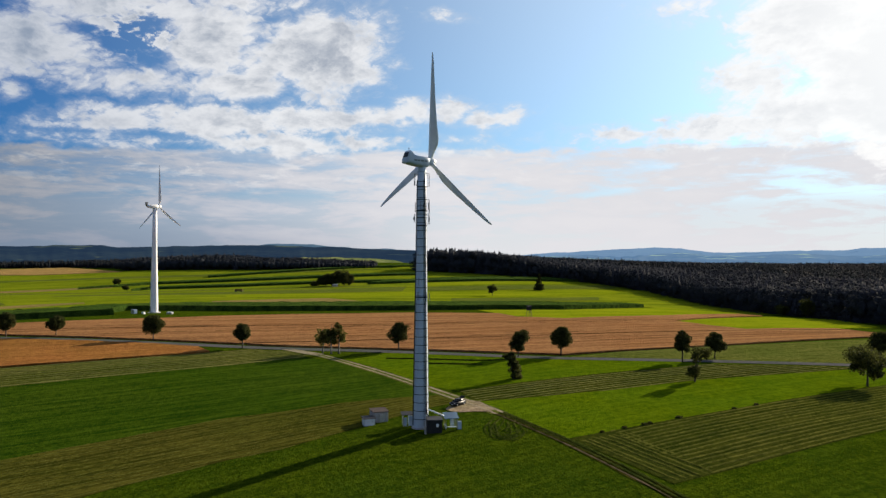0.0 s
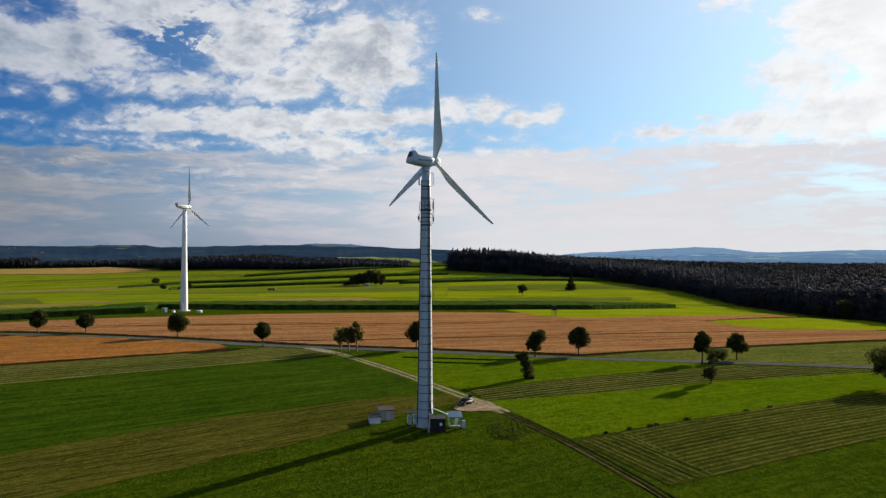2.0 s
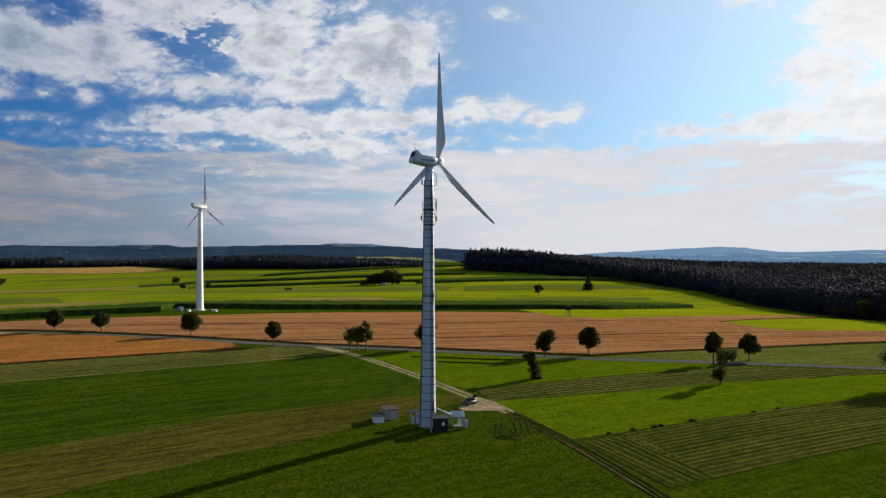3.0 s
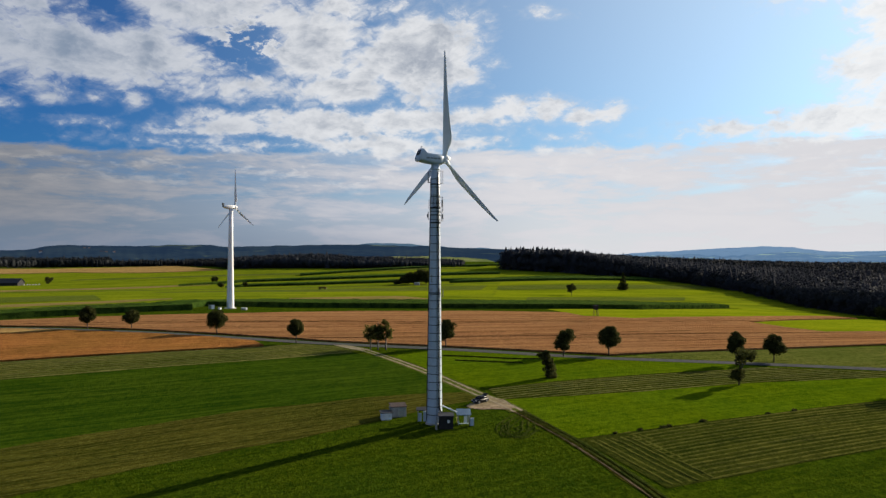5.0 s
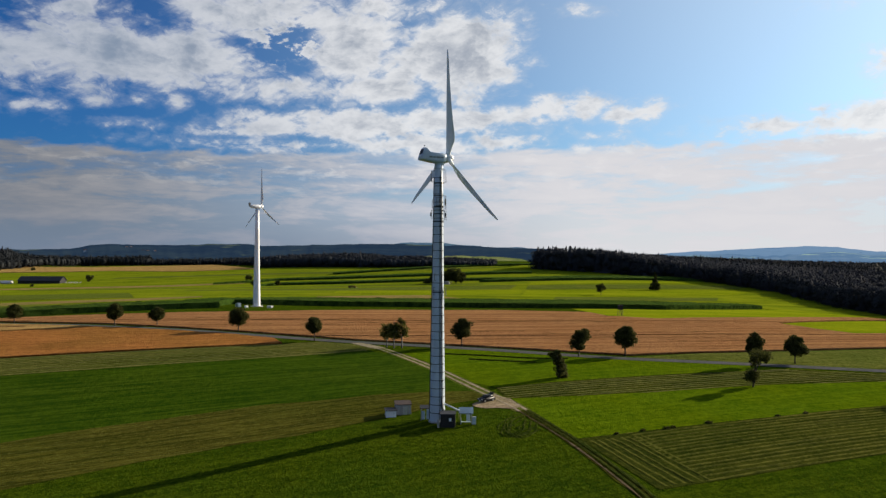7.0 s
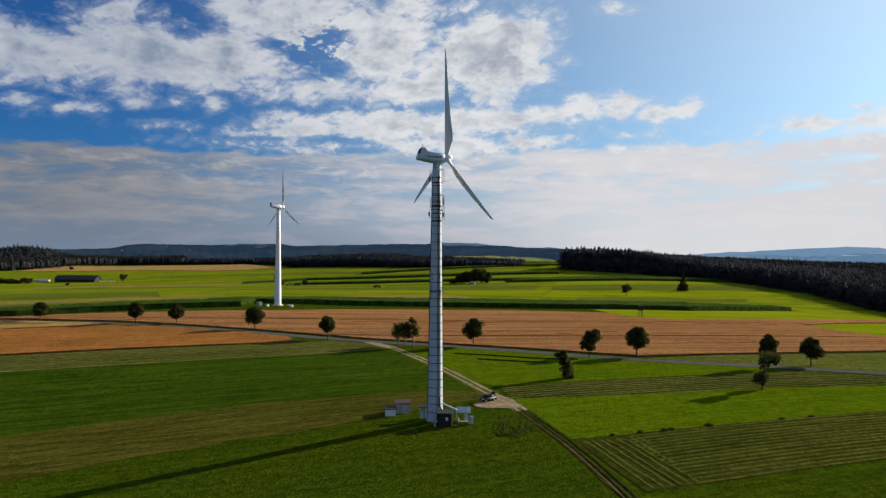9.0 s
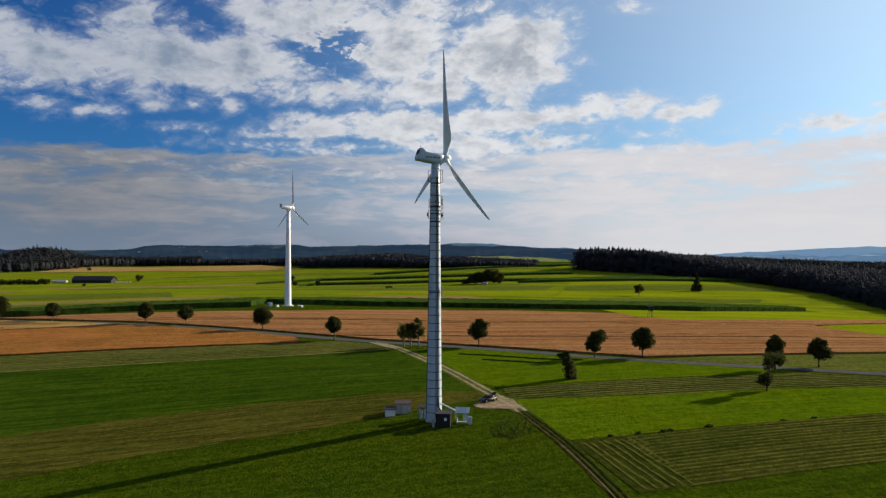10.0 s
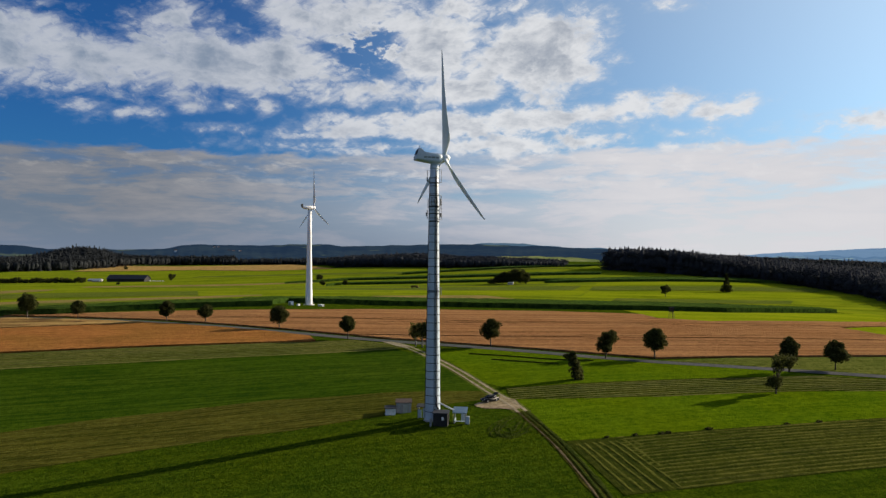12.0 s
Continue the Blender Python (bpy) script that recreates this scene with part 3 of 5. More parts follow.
# far strips
field("pasture_north", [(-700, 330), (-345, 0), (-238, 90), (-197, 126), (-155, 175), (-145, 198), (-120, 214), (-92, 226), (-11, 268), (7, 281), (77, 337), (118, 369), (150, 368), (110, 235), (60, 200), (176, 314),
      (225, 330), (215, 480), (200, 580), (155, 645), (70, 700), (10, 760), (-85, 815), (-240, 800), (-470, 930), (-740, 1300), (-1000, 1250), (-960, 780)], 0.08, M["pasture"], "sunlit yellow-green pasture rising to the woods")
FAR = [
    ("crop_strip", [(-293, 170), (-206, 217), (-247, 273), (-349, 219)], 0.2, "olive", "olive green crop strip"),
    ("crop_strip", [(-257, 138), (-235, 118), (-198, 143), (-144, 192), (-154, 208), (-216, 164)], 0.2, "olive", "olive green crop strip"),
    ("crop_strip", [(-420, 380), (-300, 440), (-150, 470), (-60, 500), (-60, 512), (-160, 488), (-310, 462), (-430, 400)], 0.2, "olive", "olive green crop strip"),
    ("crop_strip", [(-520, 640), (-380, 690), (-260, 700), (-100, 760), (-60, 790), (-110, 785), (-270, 735), (-390, 725), (-530, 670)], 0.25, "olive", "olive green crop strip"),
    ("stubble_strip", [(-111, 233), (-44, 291), (-68, 314), (-122, 262)], 0.15, "stubble", "brown stubble strip"),
    ("crop_strip", [(8, 312), (121, 427), (128, 462), (8, 357)], 0.3, "olive", "olive green crop strip"),
    ("grass_strip", [(-14, 341), (146, 503), (185, 575), (-17, 427)], 0.15, "lime", "bright green grass strip"),
    ("crop_strip", [(-18, 442), (161, 570), (190, 625), (-20, 493)], 0.3, "olive", "olive green crop strip"),
    ("grass_strip", [(-20, 508), (123, 601), (150, 640), (-22, 544)], 0.15, "lime", "bright green grass strip"),
    ("maize_strip", [(-67, 530), (10, 572), (160, 655), (134, 671), (10, 611), (-54, 560)], 2.2, "maize", "dark maize strip"),
    ("grass_strip", [(-24, 615), (60, 658), (60, 706), (-26, 659)], 0.15, "pasture", "bright green grass strip"),
    ("maize_strip", [(-331, 533), (-288, 596), (-220, 613), (-29, 664), (-30, 685), (-227, 633), (-295, 609)], 2.2, "maize", "dark maize strip"),
    ("maize_strip", [(-263, 488), (-255, 514), (-195, 529), (-117, 551), (-25, 563), (-26, 577), (-120, 566), (-203, 551), (-263, 530)], 2.2, "maize", "dark maize strip"),
    ("maize_strip", [(-259, 680), (-38, 865), (-39, 893), (-265, 696)], 2.2, "maize", "dark maize strip"),
    ("grass_strip", [(-127, 305), (-50, 335), (-17, 379), (-20, 433), (-139, 344)], 0.15, "lime", "bright green grass strip"),
    ("grass_strip", [(-206, 568), (-122, 582), (-26, 594), (-29, 650), (-219, 605)], 0.15, "pasture", "bright green grass strip"),
    ("stubble_strip", [(-260, 130), (-194, 193), (-185, 203), (-175, 231), (-180, 240), (-195, 221), (-203, 208), (-275, 145)], 0.15, "stubble", "tan stubble strip"),
    ("stubble_strip", [(-363, 470), (-329, 522), (-308, 553), (-314, 566), (-344, 550), (-386, 506), (-480, 430), (-460, 400)], 0.2, "stubble", "tan stubble strip"),
    ("stubble_strip", [(-362, 230), (-397, 300), (-439, 353), (-459, 338), (-451, 310)], 0.2, "stubble", "tan stubble strip"),
    ("wheat_strip", [(-892, 840), (-726, 939), (-538, 842), (-439, 869), (-735, 1288), (-887, 1162), (-1016, 1038)], 0.7, "gold", "distant ripe golden wheat field"),
    ("grass_strip", [(-45, 690), (-67, 797), (-51, 880), (-20, 880), (20, 740)], 0.2, "pasture", "bright green grass strip"),
    ("grass_strip", [(104, 190), (113, 167), (122, 156), (144, 166), (165, 171), (195, 190), (215, 270), (190, 285)], 0.12, "lime", "bright green grass wedge by the wood"),
    ("grass_strip", [(30, 215), (38, 198), (58, 192), (111, 230), (178, 310), (200, 330), (150, 370), (132, 350), (69, 266), (20, 238)], 0.13, "lime", "bright green grass by the raised hide"),
    ("grass_strip", [(-420, 560), (-380, 600), (-300, 640), (-240, 660), (-260, 672), (-420, 640), (-600, 560)], 0.15, "pasture", "bright green grass strip"),
    ("grass_strip", [(-250, 330), (-140, 360), (-30, 440), (-30, 500), (-150, 440), (-260, 380)], 0.12, "olive", "olive green grass strip"),
]
for name, poly, h, m, label in FAR:
    field(name, poly, h, M[m], label, rough=0.3 if h > 1 else 0.0)

ribbon("verge", L2[1:], 1.1, M["hay_pale"], 0.16, "dry pale grass line along the mown strip", "grass", wobble=0.7)
ribbon("road", ROAD, 4.6, M["asphalt"], 0.12, "narrow grey asphalt country road", "road")
ribbon("track", TRACK[:10], 3.6, M["pale"], 0.09, "farm track with a grassy crown", "track", wobble=0.2)
for line in (((-214, 66), (-196, 73), (-178, 81), (-160, 87)), ((-210, 58), (-190, 67), (-172, 74)), ((-200, 80), (-184, 85), (-172, 88))):
    ribbon("lodged_wheat", line, 1.3, M["lodged"], 0.86, "dark furrow in the golden wheat margin", "wheat", wobble=0.9)
for s in (-0.85, 0.85):
    ribbon("track", TRACK[:10], 0.62, M["gravel"], 0.13, "pale gravel wheel rut of the farm track", "track", side=s, wobble=0.5)
ribbon("track", TRACK[9:], 2.3, M["mown"], 0.09, "overgrown brownish farm track", "track", wobble=0.3)
ribbon("track", TRACK[9:], 0.30, M["rut"], 0.13, "worn earthy wheel rut of the overgrown track", "track", side=-0.75, wobble=0.9)
for s, w in ((-0.05, 0.40), (0.95, 0.62)):
    ribbon("hedge_bank", TRACK[9:], w, M["tall"], 0.22, "dark line of uncut grass along the track", "grass", side=s, wobble=0.7)
field("gravel_bay", [(4.4, 12.8), (5.0, 15.0), (6.2, 17.2), (7.9, 21.5), (11.6, 18.6), (14.2, 12.0), (12.8, 10.4), (10.2, 10.8), (7.4, 10.3), (5.4, 11.2)], 0.10, M["bay"],
      "bare gravel parking bay beside the track", "gravel")
field("junction_gravel", [(-44, 83.5), (-38, 82.6), (-30, 76), (-33.5, 74.4), (-38, 78)], 0.11, M["gravel"], "gravelled mouth of the farm track", "gravel")
for line, w in ((((-12, 70), (0, 69.5), (12, 68.0), (22, 69.5)), 1.0), (((-4, 63), (4, 62.2), (14, 61.6)), 0.9)):
    ribbon("ditch", line, w * 0.5, M["tall"], 0.34, "dark strip of uncut tall grass along a ditch", "grass", wobble=0.4)

for k, (rx, ry, a0, a1) in enumerate(((4.1, 8.0, 1.7, 6.9), (3.6, 7.2, 1.9, 6.4), (3.1, 6.1, 2.2, 7.2), (2.6, 5.6, 1.5, 4.6), (2.2, 4.4, 3.4, 7.6), (1.5, 5.0, 4.2, 7.0), (1.2, 3.0, 1.2, 4.4))):
    n = int((a1 - a0) / 0.3)
    arc = [(15.9 + 0.6 * math.sin(2.3 * k) + 0.10 * (y + 0.3) + x, y + 0.8 * math.cos(1.7 * k)) for x, y in ((0.85 * rx * math.cos(a) + 0.45 * math.sin(3 * a + 2 * k), -0.6 + ry * math.sin(a) + 0.5 * math.cos(2 * a + k)) for a in (a0 + (a1 - a0) * j / n for j in range(n + 1)))]
    arc = [p for p in arc if p[0] < 18.6 - 0.5 * p[1]]
    for s in (-0.55, 0.55) if k in (0, 2, 5) else (0.0,):
        ribbon("wheel_mark", arc, 0.27, M["tall"], 0.14, "dark curving wheel mark pressed into the grass", "grass", side=s, wobble=0.8)


# ---- helpers for things ----
def part(name, bm, mat, parent, label=""):
    """One mesh under a thing or under a part."""
    me = bpy.data.meshes.new(name)
    bm.to_mesh(me)
    bm.free()
    me.materials.append(mat)
    ob = new(name, me)
    ob.parent = parent
    return tagged(ob, label) if label else ob


def thing(name, x, y, label, category, turn=0.0, group="", z=None, sink=0.0):
    ob = new(name)
    ob.empty_display_size = 0.3
    ob.matrix_basis = pose(x, y, float(land(x, y)) - sink if z is None else z, 0, 0, turn)
    return tagged(ob, label, category, group)


def box(bm, x0, x1, y0, y1, z0, z1, bevel=0.0):
    r = bmesh.ops.create_cube(bm, size=1.0)
    bmesh.ops.scale(bm, verts=r["verts"], vec=(x1 - x0, y1 - y0, z1 - z0))
    bmesh.ops.translate(bm, verts=r["verts"], vec=((x0 + x1) / 2, (y0 + y1) / 2, (z0 + z1) / 2))
    if bevel:
        edges = list({e for v in r["verts"] for e in v.link_edges})
        bmesh.ops.bevel(bm, geom=edges, offset=bevel, segments=2, affect="EDGES")
    return r["verts"]


def boxed(*sizes, bevel=0.0):
    bm = bmesh.new()
    box(bm, *sizes, bevel=bevel)
    return bm


def tube(bm, points, radii, sides=8, cap=True):
    """A tube along points; radii one for all or one each."""
    pts = [Vector(p) for p in points]
    radii = [radii] * len(pts) if isinstance(radii, (int, float)) else radii
    rings = []
    for k, p in enumerate(pts):
        d = (pts[min(k + 1, len(pts) - 1)] - pts[max(k - 1, 0)]).normalized()
        a = d.cross(Vector((0, 0, 1)) if abs(d.z) < 0.9 else Vector((1, 0, 0))).normalized()
        b = d.cross(a)
        rings.append([bm.verts.new(p + (a * math.cos(t) + b * math.sin(t)) * radii[k]) for t in (2 * math.pi * s / sides for s in range(sides))])
    for r0, r1 in zip(rings, rings[1:]):
        for s in range(sides):
            bm.faces.new((r0[s], r0[(s + 1) % sides], r1[(s + 1) % sides], r1[s]))
    if cap:
        bm.faces.new(rings[0])
        bm.faces.new(rings[-1][::-1])
    bmesh.ops.recalc_face_normals(bm, faces=bm.faces)
    return bm


def smooth(ob):
    ob.data.polygons.foreach_set("use_smooth", np.ones(len(ob.data.polygons), bool))
    return ob


def loft(bm, rings, close=True):
    made = [[bm.verts.new(p) for p in ring] for ring in rings]
    n = len(made[0])
    for r0, r1 in zip(made, made[1:]):
        for s in range(n):
            bm.faces.new((r0[s], r0[(s + 1) % n], r1[(s + 1) % n], r1[s]))
    if close:
        bm.faces.new(made[0])
        bm.faces.new(made[-1][::-1])
    bmesh.ops.recalc_face_normals(bm, faces=bm.faces)
    return bm


# ---- wind turbines ----
def blade_mesh(length, chord, tilt):
    """A rotor blade along +z: round root, broad shoulder, long taper and twist."""
    bm = bmesh.new()
    rings = []
    plan = [(0.0, 0.42, 1.0, 34), (0.04, 0.42, 1.0, 34), (0.09, 0.58, 0.6, 28), (0.16, 0.92, 0.32, 22), (0.22, 1.0, 0.24, 17), (0.35, 0.86, 0.2, 11),
            (0.5, 0.70, 0.18, 7), (0.65, 0.55, 0.17, 4), (0.8, 0.41, 0.16, 2), (0.92, 0.28, 0.15, 1), (0.985, 0.16, 0.14, 0), (1.0, 0.05, 0.14, 0)]
    for f, c, thick, twist in plan:
        w, ring = chord * c, []
        for s in range(14):
            t = 2 * math.pi * s / 14
            u = math.cos(t)
            prof = math.sin(t) * (1.0 if thick > 0.9 else (0.62 + 0.38 * u))
            px, py = w * u * 0.5 + (w * 0.5 - 0.21 * chord), w * thick * 0.5 * prof
            a = radians(twist + tilt)
            ring.append((px * math.cos(a) - py * math.sin(a), px * math.sin(a) + py * math.cos(a) + 0.25 * f * f * length / 20, length * f))
        rings.append(ring)
    return loft(bm, rings)


def nacelle_ring(y, half, low, high, sides=24, power=3.2):
    ring = []
    for s in range(sides):
        t = 2 * math.pi * (s + 0.5) / sides
        c, d = math.cos(t), math.sin(t)
        k = (abs(c) ** power + abs(d) ** power) ** (-1 / power)
        ring.append((half * c * k, y, (low + high) / 2 + (high - low) / 2 * d * k))
    return ring


def rotor(parent, centre, length, chord, first, mat, hub_r):
    """Hub and three blades; the rotor's axle is the thing's +y."""
    bm = bmesh.new()
    loft(bm, [[(r * math.cos(t), centre[1] + y, centre[2] + r * math.sin(t)) for t in (2 * math.pi * s / 16 for s in range(16))]
              for y, r in ((-0.75, hub_r * 0.85), (-0.3, hub_r), (0.35, hub_r), (0.8, hub_r * 0.75), (1.1, hub_r * 0.4), (1.2, 0.05))])
    hub = smooth(part("hub", bm, mat, parent))
    for k in range(3):
        bm = blade_mesh(length, chord, 4)
        bmesh.ops.transform(bm, verts=bm.verts, matrix=Matrix.Translation(centre) @ Matrix.Rotation(radians(first + 120 * k), 4, "Y"))
        smooth(part("blade", bm, mat, parent))
    return hub


def tower_radius(z, r0, r1, top):
    return r0 + (r1 - r0) * z / top


HUB = 48.0
near_turbine = thing("wind_turbine", 0, 0, "pale blue-grey steel wind turbine with banded tower", "wind turbine", z=0.0)
TOP, RB, RT = 46.6, 1.40, 0.76
bm = bmesh.new()
loft(bm, [[(tower_radius(z, RB, RT, TOP) * math.cos(t), tower_radius(z, RB, RT, TOP) * math.sin(t), z) for t in (2 * math.pi * s / 40 for s in range(40))]
          for z in (-1.2, 0.0, 6, 12, 18, 24, 30, 36, 42, TOP)])
tower = smooth(part("tower", bm, M["steel"], near_turbine, "pale blue-grey tapered steel tower"))
bands = [1.6 + 1.47 * k for k in range(30)]
for z in bands:
    r = tower_radius(z, RB, RT, TOP)
    bm = bmesh.new()
    loft(bm, [[(q * math.cos(t), q * math.sin(t), z + dz) for t in (2 * math.pi * s / 32 for s in range(32))]
              for q, dz in ((r - 0.03, -0.055), (r + 0.05, -0.05), (r + 0.05, 0.05), (r - 0.03, 0.055))], close=False)
    part("band", bm, M["black"], tower, "thin black steel band")


def round_tower(angle, z, out):
    """A place outside the tower; angle is counted from the south towards the east."""
    r = tower_radius(z, RB, RT, TOP) + out
    return Vector((r * math.sin(radians(angle)), -r * math.cos(radians(angle)), z))


for z, h, out in ((43.3, 0.12, 0.10), (41.0, 0.09, 0.08), (39.0, 0.16, 0.16), (37.7, 0.10, 0.12), (36.3, 0.14, 0.12), (23.4, 0.10, 0.10)):
    r = tower_radius(z, RB, RT, TOP)
    bm = bmesh.new()
    loft(bm, [[(q * math.cos(t), q * math.sin(t), z + dz) for t in (2 * math.pi * s / 32 for s in range(32))]
              for q, dz in ((r - 0.03, -h), (r + out, -h * 0.8), (r + out, h * 0.8), (r - 0.03, h))], close=False)
    part("collar", bm, M["black"], tower, "broad black clamp collar carrying aerial brackets")
bm = bmesh.new()
for da in (-3.5, 3.5):
    tube(bm, [round_tower(40 + da, z, 0.10) for z in (2.6, 14, 26, 36, 45.6)], 0.035, 6)
for k in range(150):
    z = 2.8 + k * 0.285
    tube(bm, [round_tower(36.5, z, 0.10), round_tower(43.5, z, 0.10)], 0.012, 4, cap=False)
part("ladder", bm, M["black"], tower, "black climbing ladder")
for angle, out, r in ((-80, 0.06, 0.07), (-66, 0.05, 0.035), (52, 0.05, 0.04), (27, 0.05, 0.045)):
    bm = bmesh.new()
    tube(bm, [round_tower(angle, z, out) for z in (0.4, 12, 24, 36, 44.5)], r, 6)
    part("cable", bm, M["black"], tower, "black cable run")


def side_frame(angle, z0, z1, out, wide=0.0):
    """A bracket of bent pipe standing off the tower, for small aerials."""
    bm = bmesh.new()
    for a in ((angle,) if not wide else (angle - wide, angle + wide)):
        tube(bm, [round_tower(a, z0, -0.05), round_tower(a, z0, out), round_tower(a, z1, out), round_tower(a, z1, -0.05)], 0.045, 6)
    if wide:
        for z in (z0, z1):
            tube(bm, [round_tower(angle - wide, z, out), round_tower(angle + wide, z, out)], 0.04, 6)
    part("aerial_bracket", bm, M["darkgrey"], tower, "bent pipe bracket standing off the tower")


for angle, z0, z1, out, wide in ((-75, 43.6, 45.6, 0.55, 14), (70, 43.4, 45.7, 0.6, 14), (80, 38.4, 41.0, 0.55, 10), (20, 39.2, 40.6, 0.25, 30), (-78, 36.9, 38.4, 0.4, 12),
                                 (78, 36.6, 38.2, 0.55, 16), (84, 22.9, 24.2, 0.42, 8), (-80, 38.8, 40.4, 0.3, 8), (10, 23.0, 24.3, 0.12, 40), (10, 25.6, 26.8, 0.10, 35)):
    side_frame(angle, z0, z1, out, wide)
for angle, z, h in ((-75, 44.0, 0.7), (76, 39.8, 1.2), (20, 39.9, 0.7), (78, 37.4, 0.8), (-78, 37.6, 0.7)):
    p = round_tower(angle, z, 0.5)
    bm = boxed(p.x - 0.12, p.x + 0.12, p.y - 0.1, p.y + 0.1, z - h / 2, z + h / 2, bevel=0.03)
    part("aerial", bm, M["darkgrey"], tower, "small grey aerial panel")
# yaw ring and rotor head, turned towards the wind
HEAD = 52.0
turned = Matrix.Rotation(radians(-HEAD), 4, "Z")


def headed(bm):
    bmesh.ops.transform(bm, verts=bm.verts, matrix=turned)
    return bm


bm = bmesh.new()
loft(bm, [[(r * math.cos(t), r * math.sin(t), z) for t in (2 * math.pi * s / 28 for s in range(28))] for z, r in ((45.9, 0.78), (45.95, 0.84), (46.15, 0.84), (46.2, 0.74), (46.8, 0.74), (47.0, 0.80))])
smooth(part("yaw_ring", bm, M["steel"], near_turbine, "grey yaw ring and narrow neck"))
bm = bmesh.new()
loft(bm, [nacelle_ring(-3.75, 0.90, 47.42, 48.05, power=6), nacelle_ring(-3.68, 0.98, 47.32, 48.2, power=6), nacelle_ring(-3.2, 1.0, 47.25, 49.45, power=6), nacelle_ring(-3.08, 1.0, 47.22, 49.62, power=6),
          nacelle_ring(-2.72, 1.0, 47.18, 49.58, power=6), nacelle_ring(-2.5, 1.02, 47.15, 49.3, power=6), nacelle_ring(-2.2, 1.05, 47.1, 48.98, power=6), nacelle_ring(-1.9, 1.05, 47.05, 48.88, power=6),
          nacelle_ring(-0.9, 1.05, 46.95, 48.78, power=6), nacelle_ring(0.3, 1.02, 46.85, 48.72, power=6), nacelle_ring(0.9, 0.95, 46.95, 48.68, power=5), nacelle_ring(1.25, 0.8, 47.2, 48.6, power=4)])
nacelle = smooth(part("nacelle", headed(bm), M["steel"], near_turbine, "pale grey nacelle with a raised tail hood"))
part("air_outlet", headed(loft(bmesh.new(), [[(u, -3.70 + (z - 48.25) * 0.385 + dy, z) for u, z in ((-0.7, 48.42), (0.7, 48.42), (0.62, 49.3), (-0.62, 49.3))] for dy in (-0.03, 0.12)])), M["black"], nacelle, "black louvred opening in the tail hood")
bm = bmesh.new()
tube(bm, [(0.2, -3.0, 49.2), (0.2, -3.0, 50.1)], 0.03, 6)
tube(bm, [(-0.1, -3.0, 49.95), (0.5, -3.0, 49.95)], 0.025, 6)
part("wind_vane", headed(bm), M["darkgrey"], nacelle, "small wind vane and mast")
bm = bmesh.new()
tube(bm, [(-0.4, -2.9, 49.1), (-0.4, -2.9, 49.6)], 0.05, 6)
part("warning_lamp", headed(bm), M["darkgrey"], nacelle, "small lamp stub")
for side in (-1, 1):
    for y0, y1 in ((-2.4, -1.75), (-1.6, -1.1), (-0.95, -0.2), (-0.05, 0.45)):
        part("lettering_bar", headed(boxed(side * 1.045 - 0.015, side * 1.045 + 0.015, y0, y1, 47.75, 48.05)), M["letter"], nacelle, "grey bar of worn lettering")
TILT = Matrix.Translation((0, 1.95, HUB)) @ Matrix.Rotation(radians(5.7), 4, "X")
bm = bmesh.new()
loft(bm, [[(r * math.cos(t), y, r * math.sin(t)) for t in (2 * math.pi * s / 18 for s in range(18))]
          for y, r in ((-0.75, 0.62), (-0.35, 0.78), (0.35, 0.78), (0.75, 0.6), (1.05, 0.32), (1.15, 0.05))])
bmesh.ops.transform(bm, verts=bm.verts, matrix=TILT)
smooth(part("hub", headed(bm), M["blade"], near_turbine))
for k in range(3):
    bm = blade_mesh(19.5, 2.05, 4)
    bmesh.ops.transform(bm, verts=bm.verts, matrix=TILT @ Matrix.Rotation(radians(9 + 120 * k), 4, "Y"))
    smooth(part("blade", headed(bm), M["blade"], near_turbine, "long grey rotor blade"))

FX, FY, FHEAD = -123.0, 187.0, 36.0
fz = 5.5
far_turbine = thing("wind_turbine", FX, FY, "smooth white wind turbine standing beside the maize", "wind turbine", turn=-FHEAD, z=fz)
bm = bmesh.new()
loft(bm, [[(r * math.cos(t), r * math.sin(t), z) for t in (2 * math.pi * s / 32 for s in range(32))]
          for z, r in ((-1.0, 1.72), (0.0, 1.70), (10, 1.48), (22, 1.22), (34, 1.02), (45.6, 0.88))])
ftower = smooth(part("tower", bm, M["white"], far_turbine, "smooth white tapered tower"))
bm = boxed(-0.45, 0.45, -1.78, -1.5, 0.6, 2.8, bevel=0.05)
part("tower_door", bm, M["galv"], ftower, "grey steel tower door")
bm = bmesh.new()
loft(bm, [nacelle_ring(-3.9, 0.4, 46.3, 47.0), nacelle_ring(-3.2, 0.7, 45.9, 47.1), nacelle_ring(-1.5, 0.95, 45.6, 47.3), nacelle_ring(0.4, 0.95, 45.6, 47.4), nacelle_ring(1.4, 0.8, 45.8, 47.3)])
fn = smooth(part("nacelle", bm, M["white"], far_turbine, "slim white nacelle"))
bm = bmesh.new()
loft(bm, [[(x, y, z) for x, y in ((-0.35, -4.3 + dy), (0.35, -4.3 + dy), (0.35, -3.5 + dy), (-0.35, -3.5 + dy))] for z, dy in ((46.5, 0.2), (47.4, -0.1), (48.2, -0.05))])
part("tail_fin", bm, M["darkgrey"], fn, "dark upturned tail fin")
rotor(far_turbine, (0, 2.0, 46.6), 18.2, 1.6, 0, M["white"], 0.8)
bm = bmesh.new()
bmesh.ops.create_cone(bm, cap_ends=True, segments=28, radius1=3.2, radius2=2.6, depth=0.9)
part("footing", bm, M["concrete"], far_turbine, "round concrete footing")
bm = bmesh.new()
bmesh.ops.create_cone(bm, cap_ends=True, segments=28, radius1=1.75, radius2=1.6, depth=0.6)
